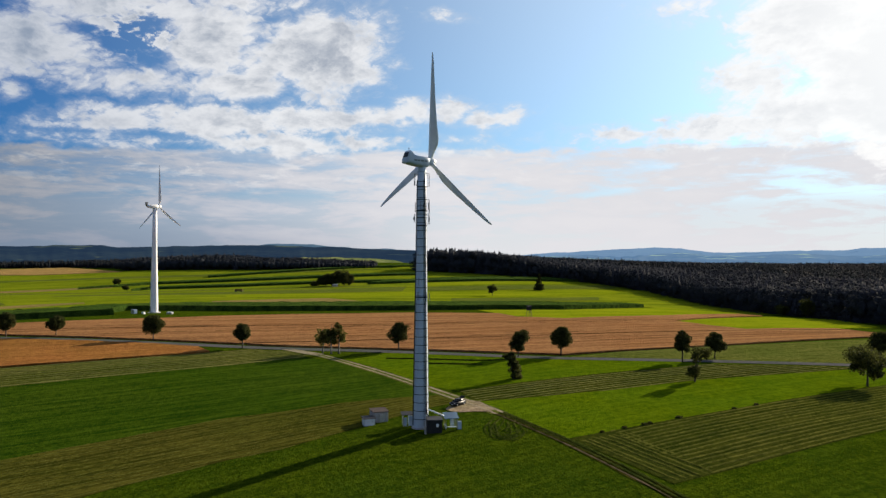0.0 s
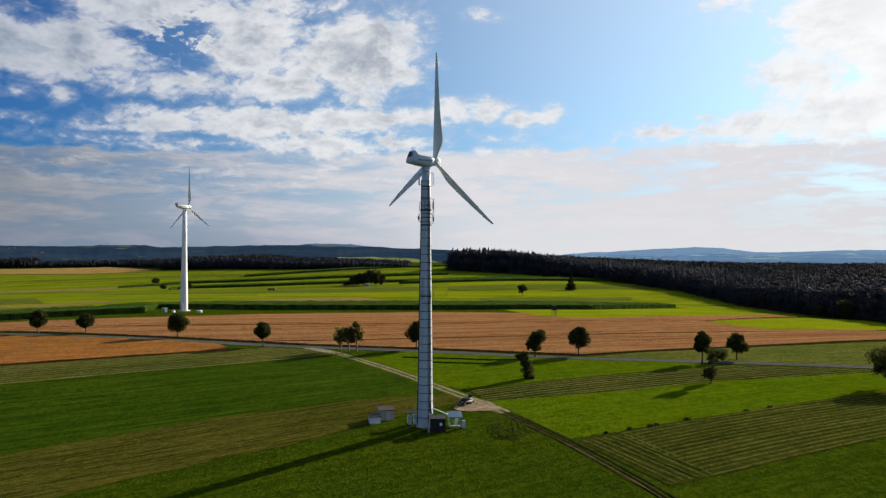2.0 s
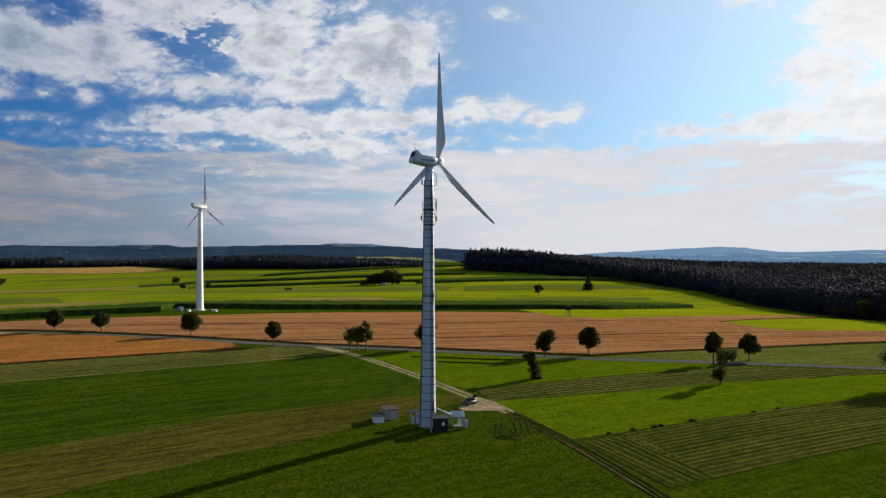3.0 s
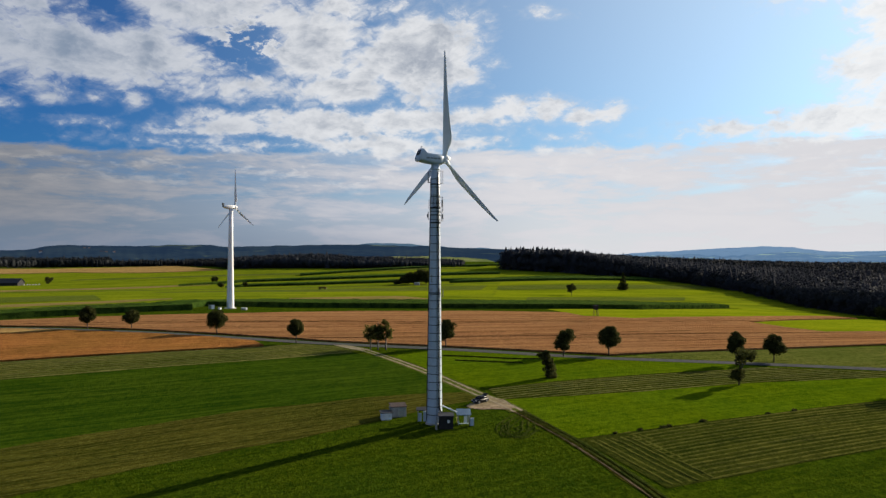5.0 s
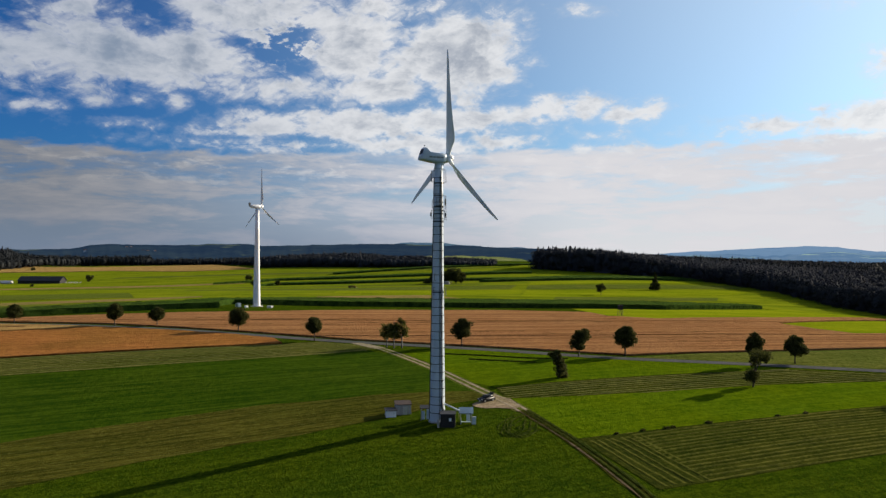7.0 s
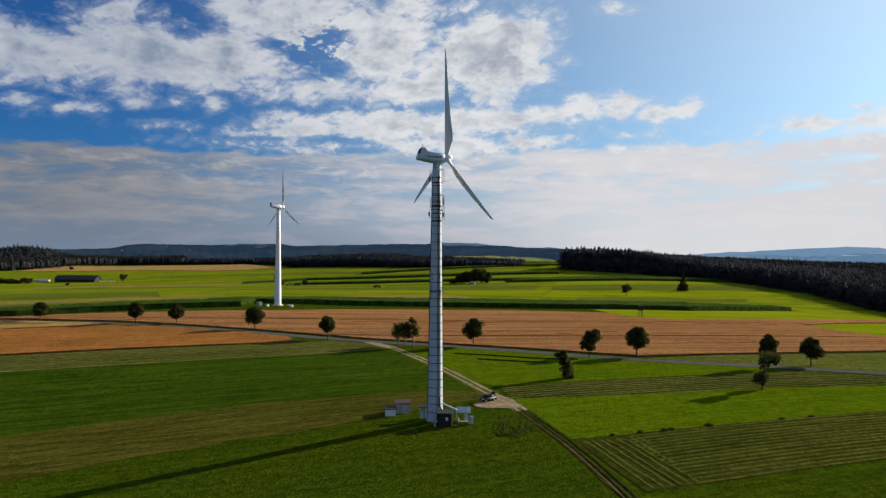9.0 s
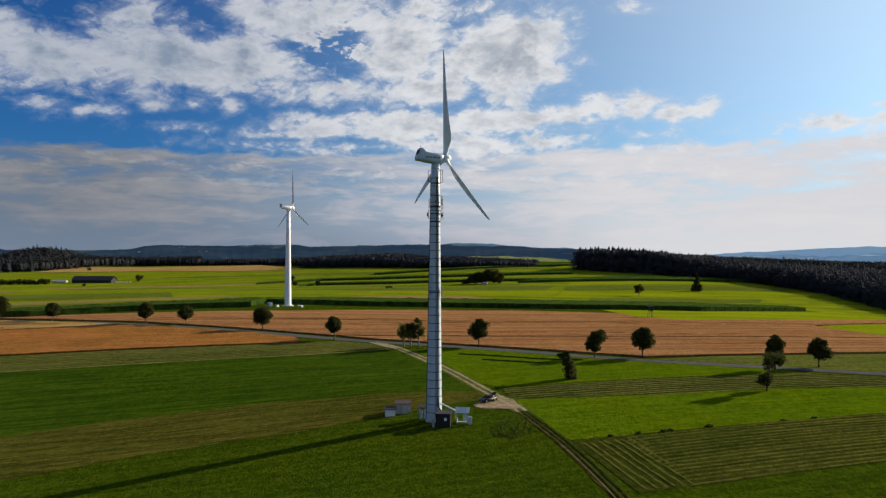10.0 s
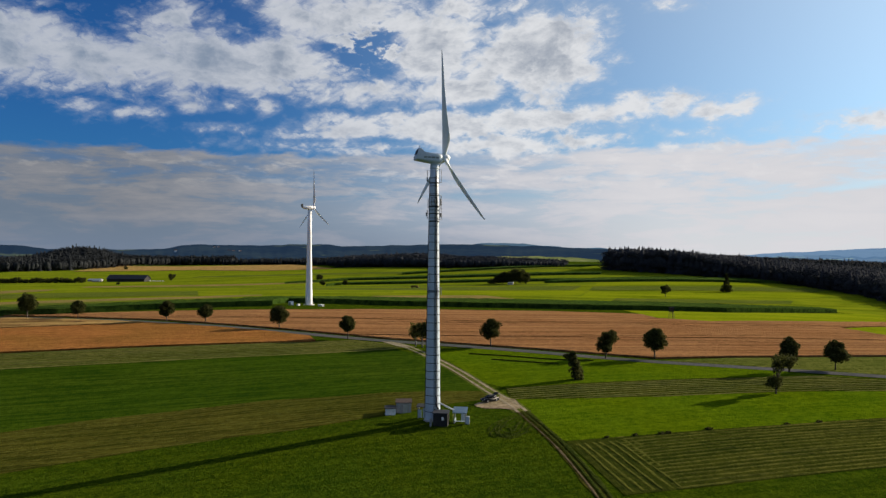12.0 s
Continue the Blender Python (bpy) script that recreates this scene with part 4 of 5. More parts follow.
bmesh.ops.translate(bm, verts=bm.verts, vec=(0, 0, -0.2))
part("footing", bm, M["concrete"], near_turbine, "round concrete footing")


# ---- sheds and shelters at the foot of the turbine ----
def shed(name, x, y, w, d, h, turn, wall, roof, label, category, rise=0.25, over=0.2, door=None, window=None, gable=False, z=None):
    """A small box building: four walls, a slab roof with a slope, a door and a window."""
    ob = thing(name, x, y, label, category, turn, sink=0.25, z=z)
    bm = bmesh.new()
    t = 0.12
    h0 = h + 0.25
    for x0, x1, y0, y1 in ((-w / 2, w / 2, -d / 2, -d / 2 + t), (-w / 2, w / 2, d / 2 - t, d / 2), (-w / 2, -w / 2 + t, -d / 2 + t, d / 2 - t), (w / 2 - t, w / 2, -d / 2 + t, d / 2 - t)):
        box(bm, x0, x1, y0, y1, 0, h0)
    for v in bm.verts:
        if v.co.z > h:
            v.co.z += rise * (v.co.y + d / 2) / d if not gable else 0.0
    body = part("wall", bm, wall, ob)
    bm = bmesh.new()
    if gable:
        a, b = w / 2 + over, d / 2 + over
        ends = [[(sx * a, -b, h0 - 0.05), (sx * a, -b, h0 + 0.09), (sx * a, 0, h0 + rise + 0.12), (sx * a, b, h0 + 0.09), (sx * a, b, h0 - 0.05), (sx * a, 0, h0 + rise - 0.04)] for sx in (-1, 1)]
        loft(bm, ends)
        for sx in (-1, 1):
            gb = bmesh.new()
            loft(gb, [[(sx * (w / 2 - 0.0), -d / 2, h0 - 0.01), (sx * (w / 2), d / 2, h0 - 0.01), (sx * (w / 2), 0, h0 + rise - 0.04)],
                      [(sx * (w / 2 - t), -d / 2, h0 - 0.01), (sx * (w / 2 - t), d / 2, h0 - 0.01), (sx * (w / 2 - t), 0, h0 + rise - 0.04)]])
            part("gable", gb, wall, ob)
    else:
        box(bm, -w / 2 - over, w / 2 + over, -d / 2 - over, d / 2 + over, h0 + 0.003, h0 + 0.13, bevel=0.02)
        for v in bm.verts:
            v.co.z += rise * (v.co.y + d / 2) / d
    part("roof", bm, roof, ob)
    if door:
        x0, dw, dh, mat = door
        dr = part("door", boxed(x0 - dw / 2, x0 + dw / 2, -d / 2 - 0.05, -d / 2 - 0.002, 0.28, 0.28 + dh, bevel=0.01), mat, ob)
        part("handle", boxed(x0 + dw * 0.34, x0 + dw * 0.40, -d / 2 - 0.09, -d / 2 - 0.052, 1.1, 1.35), M["galv"], dr)
    if window:
        x0, z0, ww, wh, mat = window
        part("window", boxed(x0 - ww / 2, x0 + ww / 2, -d / 2 - 0.04, -d / 2 - 0.002, z0, z0 + wh), mat, ob)
    return ob


shed("small_shed", -9.9, 4.2, 1.95, 1.8, 1.45, 20, M["white"], M["slate"], "small white metal shed with a dark flat roof", "shed", rise=0.1, door=(0.0, 1.4, 1.3, M["white"]))
shed("brick_shed", -8.2, 6.9, 2.9, 2.7, 1.95, 20, M["render"], M["rooftile"], "grey rendered shed with a brown roof", "shed", rise=0.2, over=0.15, door=(0.3, 0.85, 1.6, M["galv"]))
shed("black_shed", 2.45, -2.6, 2.6, 2.3, 2.1, 8, M["boards"], M["slate"], "black boarded shed beside the tower", "shed", rise=0.12, over=0.12,
     window=(0.45, 1.2, 0.42, 0.55, M["white"]))
post = thing("marker_post", 0.95, -4.0, "pale concrete post beside the black shed", "post")
part("shaft", boxed(-0.17, 0.17, -0.17, 0.17, -0.3, 1.25, bevel=0.03), M["concrete"], post)
part("cap", boxed(-0.2, 0.2, -0.2, 0.2, 1.253, 1.32, bevel=0.02), M["concrete"], post)


def shelter(name, x, y, w, d, h, turn, roof, label, rise, panels):
    ob = thing(name, x, y, label, "shelter", turn, sink=0.2)
    for sx in (-1, 1):
        for sy in (-1, 1):
            top = h + 0.2 + rise * (sy + 1) / 2
            part("post", boxed(sx * (w / 2 - 0.1) - 0.06, sx * (w / 2 - 0.1) + 0.06, sy * (d / 2 - 0.1) - 0.06, sy * (d / 2 - 0.1) + 0.06, 0, top, bevel=0.01), M["galv"], ob)
    bm = bmesh.new()
    box(bm, -w / 2 - 0.2, w / 2 + 0.2, -d / 2 - 0.25, d / 2 + 0.2, h + 0.22, h + 0.32, bevel=0.02)
    for v in bm.verts:
        v.co.z += rise * (v.co.y + d / 2) / d
    rf = part("roof", bm, roof, ob)
    for k in range(int(w / 0.4)):
        bm = boxed(-w / 2 + 0.2 + 0.4 * k - 0.025, -w / 2 + 0.2 + 0.4 * k + 0.025, -d / 2 - 0.24, d / 2 + 0.19, h + 0.322, h + 0.36)
        for v in bm.verts:
            v.co.z += rise * (v.co.y + d / 2) / d
        part("seam", bm, roof, rf)
    for x0, x1, y0, y1, z0, z1, mat in panels:
        part("panel", boxed(x0, x1, y0, y1, z0, z1, bevel=0.015), mat, ob)
    return ob


shelter("blue_shelter", 5.35, -0.4, 2.2, 2.0, 1.85, 10, M["blue"], "open shelter with a sloping blue sheet roof", 0.5,
        [(-0.97, -0.85, -0.8, 0.8, 0.2, 0.8, M["steel"]), (0.1, 0.75, 0.75, 0.85, 0.2, 1.8, M["steel"]), (-0.9, 0.95, -0.75, -0.45, 0.42, 0.5, M["steel"])])
cab = thing("meter_cabinet", 6.95, -1.2, "small pale metal cabinet beside the blue shelter", "cabinet", turn=10, sink=0.1)
part("body", boxed(-0.35, 0.35, -0.25, 0.25, 0, 1.45, bevel=0.02), M["galv"], cab)
part("door", boxed(-0.31, 0.31, -0.28, -0.252, 0.15, 1.38), M["steel"], cab)
shelter("grey_shelter", -2.45, 1.9, 2.0, 1.8, 2.0, 10, M["slate"], "open shelter with a dark slanting roof by the tower", 0.14,
        [(-0.9, -0.25, -0.75, -0.65, 0.2, 1.7, M["steel"]), (0.05, 0.8, -0.75, -0.65, 0.2, 1.95, M["steel"]), (0.1, 0.8, 0.7, 0.8, 0.2, 2.0, M["steel"])])
duct = thing("cable_duct", 0, 0, "white slanting cable duct from tower to shelter", "cable duct", z=0.0)
bm = bmesh.new()
tube(bm, [(1.15, -0.35, 3.1), (1.55, -0.4, 3.15), (4.4, -0.6, 2.05), (4.5, -0.6, 1.6)], 0.13, 10)
smooth(part("pipe", bm, M["white"], duct))
bm = bmesh.new()
tube(bm, [(1.05, -1.0, 4.4), (1.12, -1.02, 2.6), (1.5, -1.3, 2.2)], 0.13, 8)
smooth(part("hose", bm, M["black"], duct, "black bent hose"))
yellow = plain("yellow_pipe_paint", (0.55, 0.50, 0.12), 0.5)
bm = bmesh.new()
tube(bm, [(4.15, -1.1, -0.1), (4.2, -1.05, 2.0)], 0.06, 8)
smooth(part("yellow_pipe", bm, yellow, duct, "yellow upright pipe"))


# ---- parked car ----
def car(x, y, turn):
    ob = thing("car", x, y, "small black hatchback parked with its tailgate open", "car", turn)
    ob.matrix_basis = ob.matrix_basis @ Matrix.Translation((0, 0, 0.1)) @ Matrix.Scale(0.86, 4)
    lower = [(-2.15, 0.35), (-2.2, 0.6), (-2.1, 0.92), (-0.9, 0.98), (1.2, 0.95), (1.95, 0.82), (2.2, 0.62), (2.22, 0.35), (1.9, 0.22), (-1.9, 0.22)]
    bm = bmesh.new()
    loft(bm, [[(u, s * w, z) for u, z in lower] for s, w in ((-1, 0.86), (-1, 0.80), (1, 0.80), (1, 0.86))])
    bmesh.ops.bevel(bm, geom=list(bm.edges), offset=0.05, segments=2, affect="EDGES")
    body = smooth(part("body", bm, M["carpaint"], ob))
    bm = bmesh.new()
    loft(bm, [[(u, s * w, z) for u, w, z in ((-1.75, 0.78, 0.97), (1.15, 0.78, 0.96), (0.45, 0.60, 1.42), (-1.35, 0.60, 1.45))] for s in (-1, 1)])
    bmesh.ops.bevel(bm, geom=list(bm.edges), offset=0.05, segments=2, affect="EDGES")
    cabin = smooth(part("cabin", bm, M["glass"], ob, "dark tinted glass house"))
    part("roof", boxed(-1.35, 0.42, -0.60, 0.60, 1.43, 1.50, bevel=0.03), M["carpaint"], ob)
    bm = bmesh.new()
    loft(bm, [[(u, s * 0.62, z) for u, z in ((-1.4, 1.48), (-2.15, 1.92), (-2.2, 1.86), (-1.45, 1.42))] for s in (-1, 1)])
    part("tailgate", bm, M["carpaint"], ob, "raised black tailgate")
    for u in (-1.35, 1.35):
        for s in (-1, 1):
            bm = bmesh.new()
            tube(bm, [(u, s * 0.68, 0.32), (u, s * 0.88, 0.32)], 0.32, 18)
            wheel = part("wheel", bm, M["rubber"], ob)
            bm = bmesh.new()
            tube(bm, [(u, s * 0.86, 0.32), (u, s * 0.895, 0.32)], 0.2, 14)
            part("rim", bm, M["galv"], wheel)
    for s in (-1, 1):
        part("headlight", boxed(2.02, 2.2, s * 0.62 - 0.16, s * 0.62 + 0.16, 0.62, 0.76, bevel=0.03), M["lamp"], ob)
        part("tail_light", boxed(-2.22, -2.1, s * 0.7 - 0.09, s * 0.7 + 0.09, 0.62, 0.88, bevel=0.02), M["red"], ob)
        part("mirror", boxed(0.72, 0.86, s * 0.9 - 0.09, s * 0.9 + 0.09, 0.98, 1.1, bevel=0.03), M["carpaint"], ob)
    part("number_plate", boxed(2.2, 2.235, -0.26, 0.26, 0.38, 0.48), M["white"], ob)
    return ob


car(6.9, 16.0, 234)


# ---- trees ----
def leaf_cloud(rng, centres, radii, per, size, squash=0.8):
    """Many small bent leaf sprays gathered in clumps; returns vertices and triangles' corners."""
    verts = []
    for c, r in zip(centres, radii):
        v = rng.normal(size=(per, 3))
        v /= np.linalg.norm(v, axis=1, keepdims=True)
        v *= (rng.random((per, 1)) ** 0.4)
        p = np.asarray(c) + v * r * np.array((1, 1, squash))
        n = v * 0.7 + rng.normal(size=(per, 3)) * 0.5 + np.array((0, 0, 0.35))
        n /= np.linalg.norm(n, axis=1, keepdims=True)
        a = np.cross(n, rng.normal(size=(per, 3)))
        a /= np.linalg.norm(a, axis=1, keepdims=True)
        b = np.cross(n, a)
        s = size * (0.6 + 0.8 * rng.random((per, 1)))
        verts.append(np.stack([p - a * s - b * s * 0.3, p - b * s * 0.7 + n * s * 0.15, p + a * s + b * s * 0.2, p + b * s * 0.8 - n * s * 0.12], 1))
    verts = np.concatenate(verts).reshape(-1, 3)
    return verts, np.arange(len(verts))


def tree(name, x, y, h, w, seed, label, leaf, bark="bark", clear=0.28, lean=(0.0, 0.0), clumps=46, per=55, size=0.26, shape=None, group="", stems=1, ragged=0.25, z=None):
    """A tree: tapered trunk with limbs, and a crown of leaf sprays in uneven clumps."""
    rng = np.random.default_rng(seed)
    ob = thing(name, x, y, label, "tree", turn=float(rng.random() * 360) if lean == (0.0, 0.0) else 0.0, group=group, sink=0.1)
    c0, ch = clear * h, h * (1 - clear)
    mid = np.array((lean[0] * 0.6, lean[1] * 0.6, c0 + ch * 0.5))
    centres, radii = [], []
    blobs = shape or [(0, 0, 0.5, 0.5, 0.5)]
    for k in range(clumps):
        bx, by, bz, br, bh = blobs[k % len(blobs)]
        d = rng.normal(size=3)
        d /= np.linalg.norm(d)
        f = (0.45 + 0.55 * rng.random() ** 0.6) * (1 - ragged * rng.random())
        cx = bx * w + d[0] * f * br * w * 0.9 + lean[0] * bz
        cy = by * w + d[1] * f * br * w * 0.9 + lean[1] * bz
        cz = c0 + ch * (bz + d[2] * f * bh * 0.86)
        centres.append((cx, cy, max(cz, 0.2)))
        radii.append(w * br * (0.30 + 0.16 * rng.random()))
    verts, loops = leaf_cloud(rng, centres, radii, per, size)
    crown = quick_mesh("crown", verts, loops, 4, M[leaf])
    crown.parent = ob
    bm = bmesh.new()
    r0 = max(0.09, h * 0.021)
    for s in range(stems):
        ox, oy = (0, 0) if stems == 1 else (0.9 * math.cos(2.2 * s + seed), 0.9 * math.sin(2.2 * s + seed))
        tube(bm, [(ox * 0.4, oy * 0.4, -0.2), (ox * 0.5 + lean[0] * 0.1, oy * 0.5 + lean[1] * 0.1, c0 * 0.5), (ox * 0.8 + lean[0] * 0.35, oy * 0.8 + lean[1] * 0.35, c0 + ch * 0.15),
                  (ox * 1.1 + lean[0] * 0.7, oy * 1.1 + lean[1] * 0.7, c0 + ch * 0.55), (ox * 1.2 + lean[0], oy * 1.2 + lean[1], c0 + ch * 0.85)],
             [r0 * 1.35, r0, r0 * 0.85, r0 * 0.5, r0 * 0.15], 8)
    for k in range(9):
        c = centres[int(rng.integers(len(centres)))]
        zz = c0 + (c[2] - c0) * 0.35
        f = min(1.0, max(0.0, (zz - c0) / ch))
        tube(bm, [(lean[0] * f * 0.7, lean[1] * f * 0.7, zz), ((lean[0] * f + c[0]) * 0.5, (lean[1] * f + c[1]) * 0.5, (zz + c[2]) * 0.5 + 0.1), c], [r0 * 0.42, r0 * 0.28, r0 * 0.08], 5)
    smooth(part("trunk", bm, M[bark], ob))
    return ob


AVENUE = [(-196.3, 95.6, 10.0, 8.6), (-174.3, 98.0, 7.4, 6.4), (-134.6, 98.6, 8.6, 6.2), (-121, 102.9, 7.2, 6.2), (-87.3, 97, 8.4, 7.8), (-55.9, 84.9, 8.0, 5.6),
          (-9.6, 85.2, 9.2, 7.2), (37.5, 78.6, 9.0, 7.0), (69.5, 69.6, 9.6, 5.4), (81.2, 77.4, 7.9, 6.6), (129, 78.6, 9.0, 7.2)]
for k, (x, y, h, w) in enumerate(AVENUE):
    tree("tree", x, y, h, w, 11 + k, "round-crowned dark green linden beside the road", "leaf", group="avenue of roadside trees",
         shape=[(0, 0, 0.46, 0.42, 0.46), (0.04, 0.02, 0.52, 0.38, 0.42), (-0.03, -0.02, 0.36, 0.43, 0.34), (0, 0, 0.60, 0.32, 0.36)], clumps=84, per=95, clear=0.25, ragged=0.06, size=0.21)
tree("tree", 24.8, 74.8, 7.9, 6.0, 31, "leaning dark green roadside linden with a slanting crown", "leaf", lean=(1.1, 0.2), group="avenue of roadside trees",
     shape=[(0, 0, 0.45, 0.48, 0.45), (0.08, 0, 0.68, 0.4, 0.32), (-0.1, 0, 0.28, 0.4, 0.3)], clumps=70, per=90, clear=0.24, ragged=0.06, size=0.21)
for k, (x, y, h, w) in enumerate(((-31.0, 78.8, 8.0, 5.2), (-28.4, 77.2, 9.4, 4.6), (-26.3, 78.3, 9.6, 4.4))):
    tree("birch", x, y, h, w, 41 + k, "loose yellow-green birch at the track junction", "leaf_birch", "birchbark", clear=0.24, clumps=34, per=42, size=0.24, ragged=0.4,
         shape=[(0, 0, 0.3, 0.5, 0.3), (0.1, 0, 0.62, 0.36, 0.36), (-0.1, 0.05, 0.45, 0.42, 0.4)], group="birches at the junction")
tree("fruit_tree", 20.6, 42.2, 6.9, 4.8, 51, "crooked ivy-clad old fruit tree in the meadow", "leaf_ivy", clear=0.0, lean=(-0.5, 0.0), clumps=96, per=60, size=0.17, ragged=0.15,
     shape=[(0.12, 0, 0.16, 0.40, 0.16), (0.10, 0, 0.34, 0.38, 0.2), (0.02, 0, 0.55, 0.30, 0.2), (-0.02, 0, 0.74, 0.26, 0.18), (0.0, 0, 0.9, 0.18, 0.1), (-0.28, 0, 0.80, 0.20, 0.07)])
tree("fruit_tree", 62.6, 39.4, 8.7, 5.0, 61, "old pollarded tree with a sprawling upper crown", "leaf_olive", clear=0.1, lean=(0.9, 0.1), clumps=126, per=34, size=0.15, ragged=0.3,
     shape=[(-0.10, 0, 0.16, 0.36, 0.15), (-0.10, 0, 0.22, 0.38, 0.17), (-0.10, 0, 0.28, 0.34, 0.14), (0.14, 0, 0.86, 0.50, 0.12), (0.16, 0, 0.74, 0.52, 0.16), (0.0, 0, 0.62, 0.28, 0.2), (0.42, 0, 0.68, 0.22, 0.14)])
tree("fruit_tree", 101.7, 37.3, 10.2, 10.5, 71, "spreading olive-green old fruit tree with open crown", "leaf_olive", clear=0.27, clumps=90, per=52, size=0.22, ragged=0.35, stems=1,
     shape=[(-0.2, 0, 0.48, 0.38, 0.38), (0.2, 0, 0.48, 0.38, 0.38), (0, 0.1, 0.66, 0.42, 0.3), (-0.32, 0, 0.2, 0.26, 0.3), (0.32, 0, 0.2, 0.26, 0.3)])
tree("tree", 38.4, 409.8, 9.6, 7.2, 81, "small lone tree among far fields", "leaf", clumps=30, per=40, size=0.4, clear=0.2)
tree("spruce", 84.6, 503, 15.5, 10.0, 82, "lone conical spruce with low bushes among far fields", "leaf", clear=0.0, clumps=110, per=60, size=0.38, ragged=0.1,
     shape=[(0, 0, 0.12, 0.5, 0.1), (0, 0, 0.3, 0.38, 0.14), (0, 0, 0.5, 0.27, 0.16), (0, 0, 0.72, 0.17, 0.14), (0, 0, 0.88, 0.08, 0.1)])
for k, (x, y, h, w) in enumerate(((-106, 513, 8.5, 8), (-102, 517, 11.5, 10), (-97, 515, 14, 11), (-91, 519, 15.5, 12), (-86, 515, 14.5, 11), (-82, 519, 12, 9), (-113, 521, 4.0, 8))):
    tree("tree", x, y, h, w, 91 + k, "broad dark tree in a copse among fields", "leaf", clear=0.0, clumps=60, per=60, size=0.42, group="copse of broad trees")
for k, (x, y, h, w, lab) in enumerate(((-322, 592, 7.5, 8, "open scrubby tree beside a maize strip"), (-276, 508, 5, 6.4, "round dark bush between strips"),
                                       (-253, 508, 5, 6, "round dark bush between strips"), (-496, 572, 9, 9.5, "round tree near the farm"))):
    tree("bush", x, y, h, w, 111 + k, lab, "leaf", clear=0.05, clumps=26, per=36, size=0.5)
tree("tree", 210.5, 287, 12.5, 9, 121, "paler olive tree standing before the forest edge", "leaf_olive", clear=0.05, clumps=60, per=40, size=0.3, ragged=0.3)
tree("bush", 210, 317, 7.0, 9, 122, "round grey-green bush before the forest edge", "leaf_olive", clear=0.0, clumps=50, per=40, size=0.3)
tree("bush", -485, 475, 3.0, 3.6, 123, "small dark bush before the barn", "leaf", clear=0.0, clumps=16, per=36, size=0.3)
tree("bush", -881, 947, 7.0, 8.5, 124, "dark bush on the far wheat edge", "leaf", clear=0.0, clumps=20, per=36, size=0.5)
for k in range(19):
    x, y = -640 + k * 4.5 + (k % 3), 461 + k * 2.5
    tree("hedge_bush", x, y, 4.6 + (k * 7 % 4) * 0.6, 9.5, 131 + k, "dark field hedge bush", "leaf", clear=0.0, clumps=18, per=34, size=0.55, group="field hedge")
for k, (x, y) in enumerate(((31.6, -5.0), (40.2, -0.6), (41.3, 0.0), (47.9, 4.2), (36.0, -2.6), (66.5, 14.6), (60.9, 11.4))):
    tree("shrub", x, y, 0.3 + 0.08 * (k % 3), 1.1 + 0.4 * (k % 2), 151 + k, "low weedy shrub on the field boundary", "leaf_olive", clear=0.0, clumps=10, per=26, size=0.14, group="boundary shrubs")


# ---- far farm, hide, cabins ----
shed("barn", -530, 543, 43, 14, 3.0, 12, M["boards"], M["slate"], "long low barn with a dark roof", "barn", rise=4.4, over=0.8, gable=True)
shed("farm_store", -577, 545, 14, 7, 1.6, 20, M["render"], M["galv"], "low pale farm store", "shed", rise=1.0, over=0.3, gable=True)
shed("farm_store", -560, 528, 8, 5, 1.4, 12, M["render"], M["galv"], "low pale farm store", "shed", rise=0.8, over=0.3, gable=True)
shed("field_hut", -92, 503, 4.5, 3.0, 1.8, 5, M["render"], M["galv"], "small pale hut before a copse", "hut", rise=0.6, over=0.2)
shed("transformer_cabin", -129, 180.5, 1.8, 1.7, 1.6, -20, M["white"], M["white"], "white transformer cabin by the far turbine", "cabin", rise=0.05, over=0.06, door=(0, 1.4, 1.55, M["galv"]))
shed("switch_cabin", -124.8, 180.0, 1.2, 1.0, 0.7, -20, M["white"], M["galv"], "low pale switch cabin by the far turbine", "cabin", rise=0.05, over=0.06)
shed("switch_cabin", -114.2, 182.0, 2.7, 1.1, 0.7, -20, M["galv"], M["white"], "long low grey cabin by the far turbine", "cabin", rise=0.05, over=0.06)
for k in range(6):
    bale = thing("silage_bale", -507 + 3.0 * k, 549 + 0.4 * k + 0.3 * (k % 2), "pale wrapped silage bale lying near the barn", "bale", turn=10 + 4 * k, group="row of silage bales", sink=0.05)
    bm = bmesh.new()
    loft(bm, [[(x, r * math.cos(t), 0.7 + r * math.sin(t)) for t in (2 * math.pi * q / 18 for q in range(18))] for x, r in ((-0.62, 0.55), (-0.58, 0.68), (-0.4, 0.72), (0.4, 0.72), (0.58, 0.68), (0.62, 0.55))])
    smooth(part("wrapping", bm, M["concrete"], bale))
hide = thing("raised_hide", 42, 200.5, "dark timber raised hunting hide", "hide", turn=20)
for sx in (-1, 1):
    for sy in (-1, 1):
        bm = bmesh.new()
        tube(bm, [(sx * 0.95, sy * 0.95, -0.2), (sx * 0.7, sy * 0.7, 3.1)], 0.09, 6)
        part("leg", bm, M["timber"], hide)
part("cabin", boxed(-0.85, 0.85, -0.85, 0.85, 3.0, 4.8, bevel=0.03), M["boards"], hide)
part("roof", boxed(-1.05, 1.05, -1.05, 1.05, 4.803, 4.95, bevel=0.02), M["slate"], hide)
bm = bmesh.new()
for s in (-1, 1):
    tube(bm, [(s * 0.25, -1.5, -0.1), (s * 0.25, -0.9, 3.1)], 0.04, 5)
for k in range(10):
    tube(bm, [(-0.25, -1.44 + 0.055 * k, 0.2 + 0.3 * k), (0.25, -1.44 + 0.055 * k, 0.2 + 0.3 * k)], 0.03, 5)
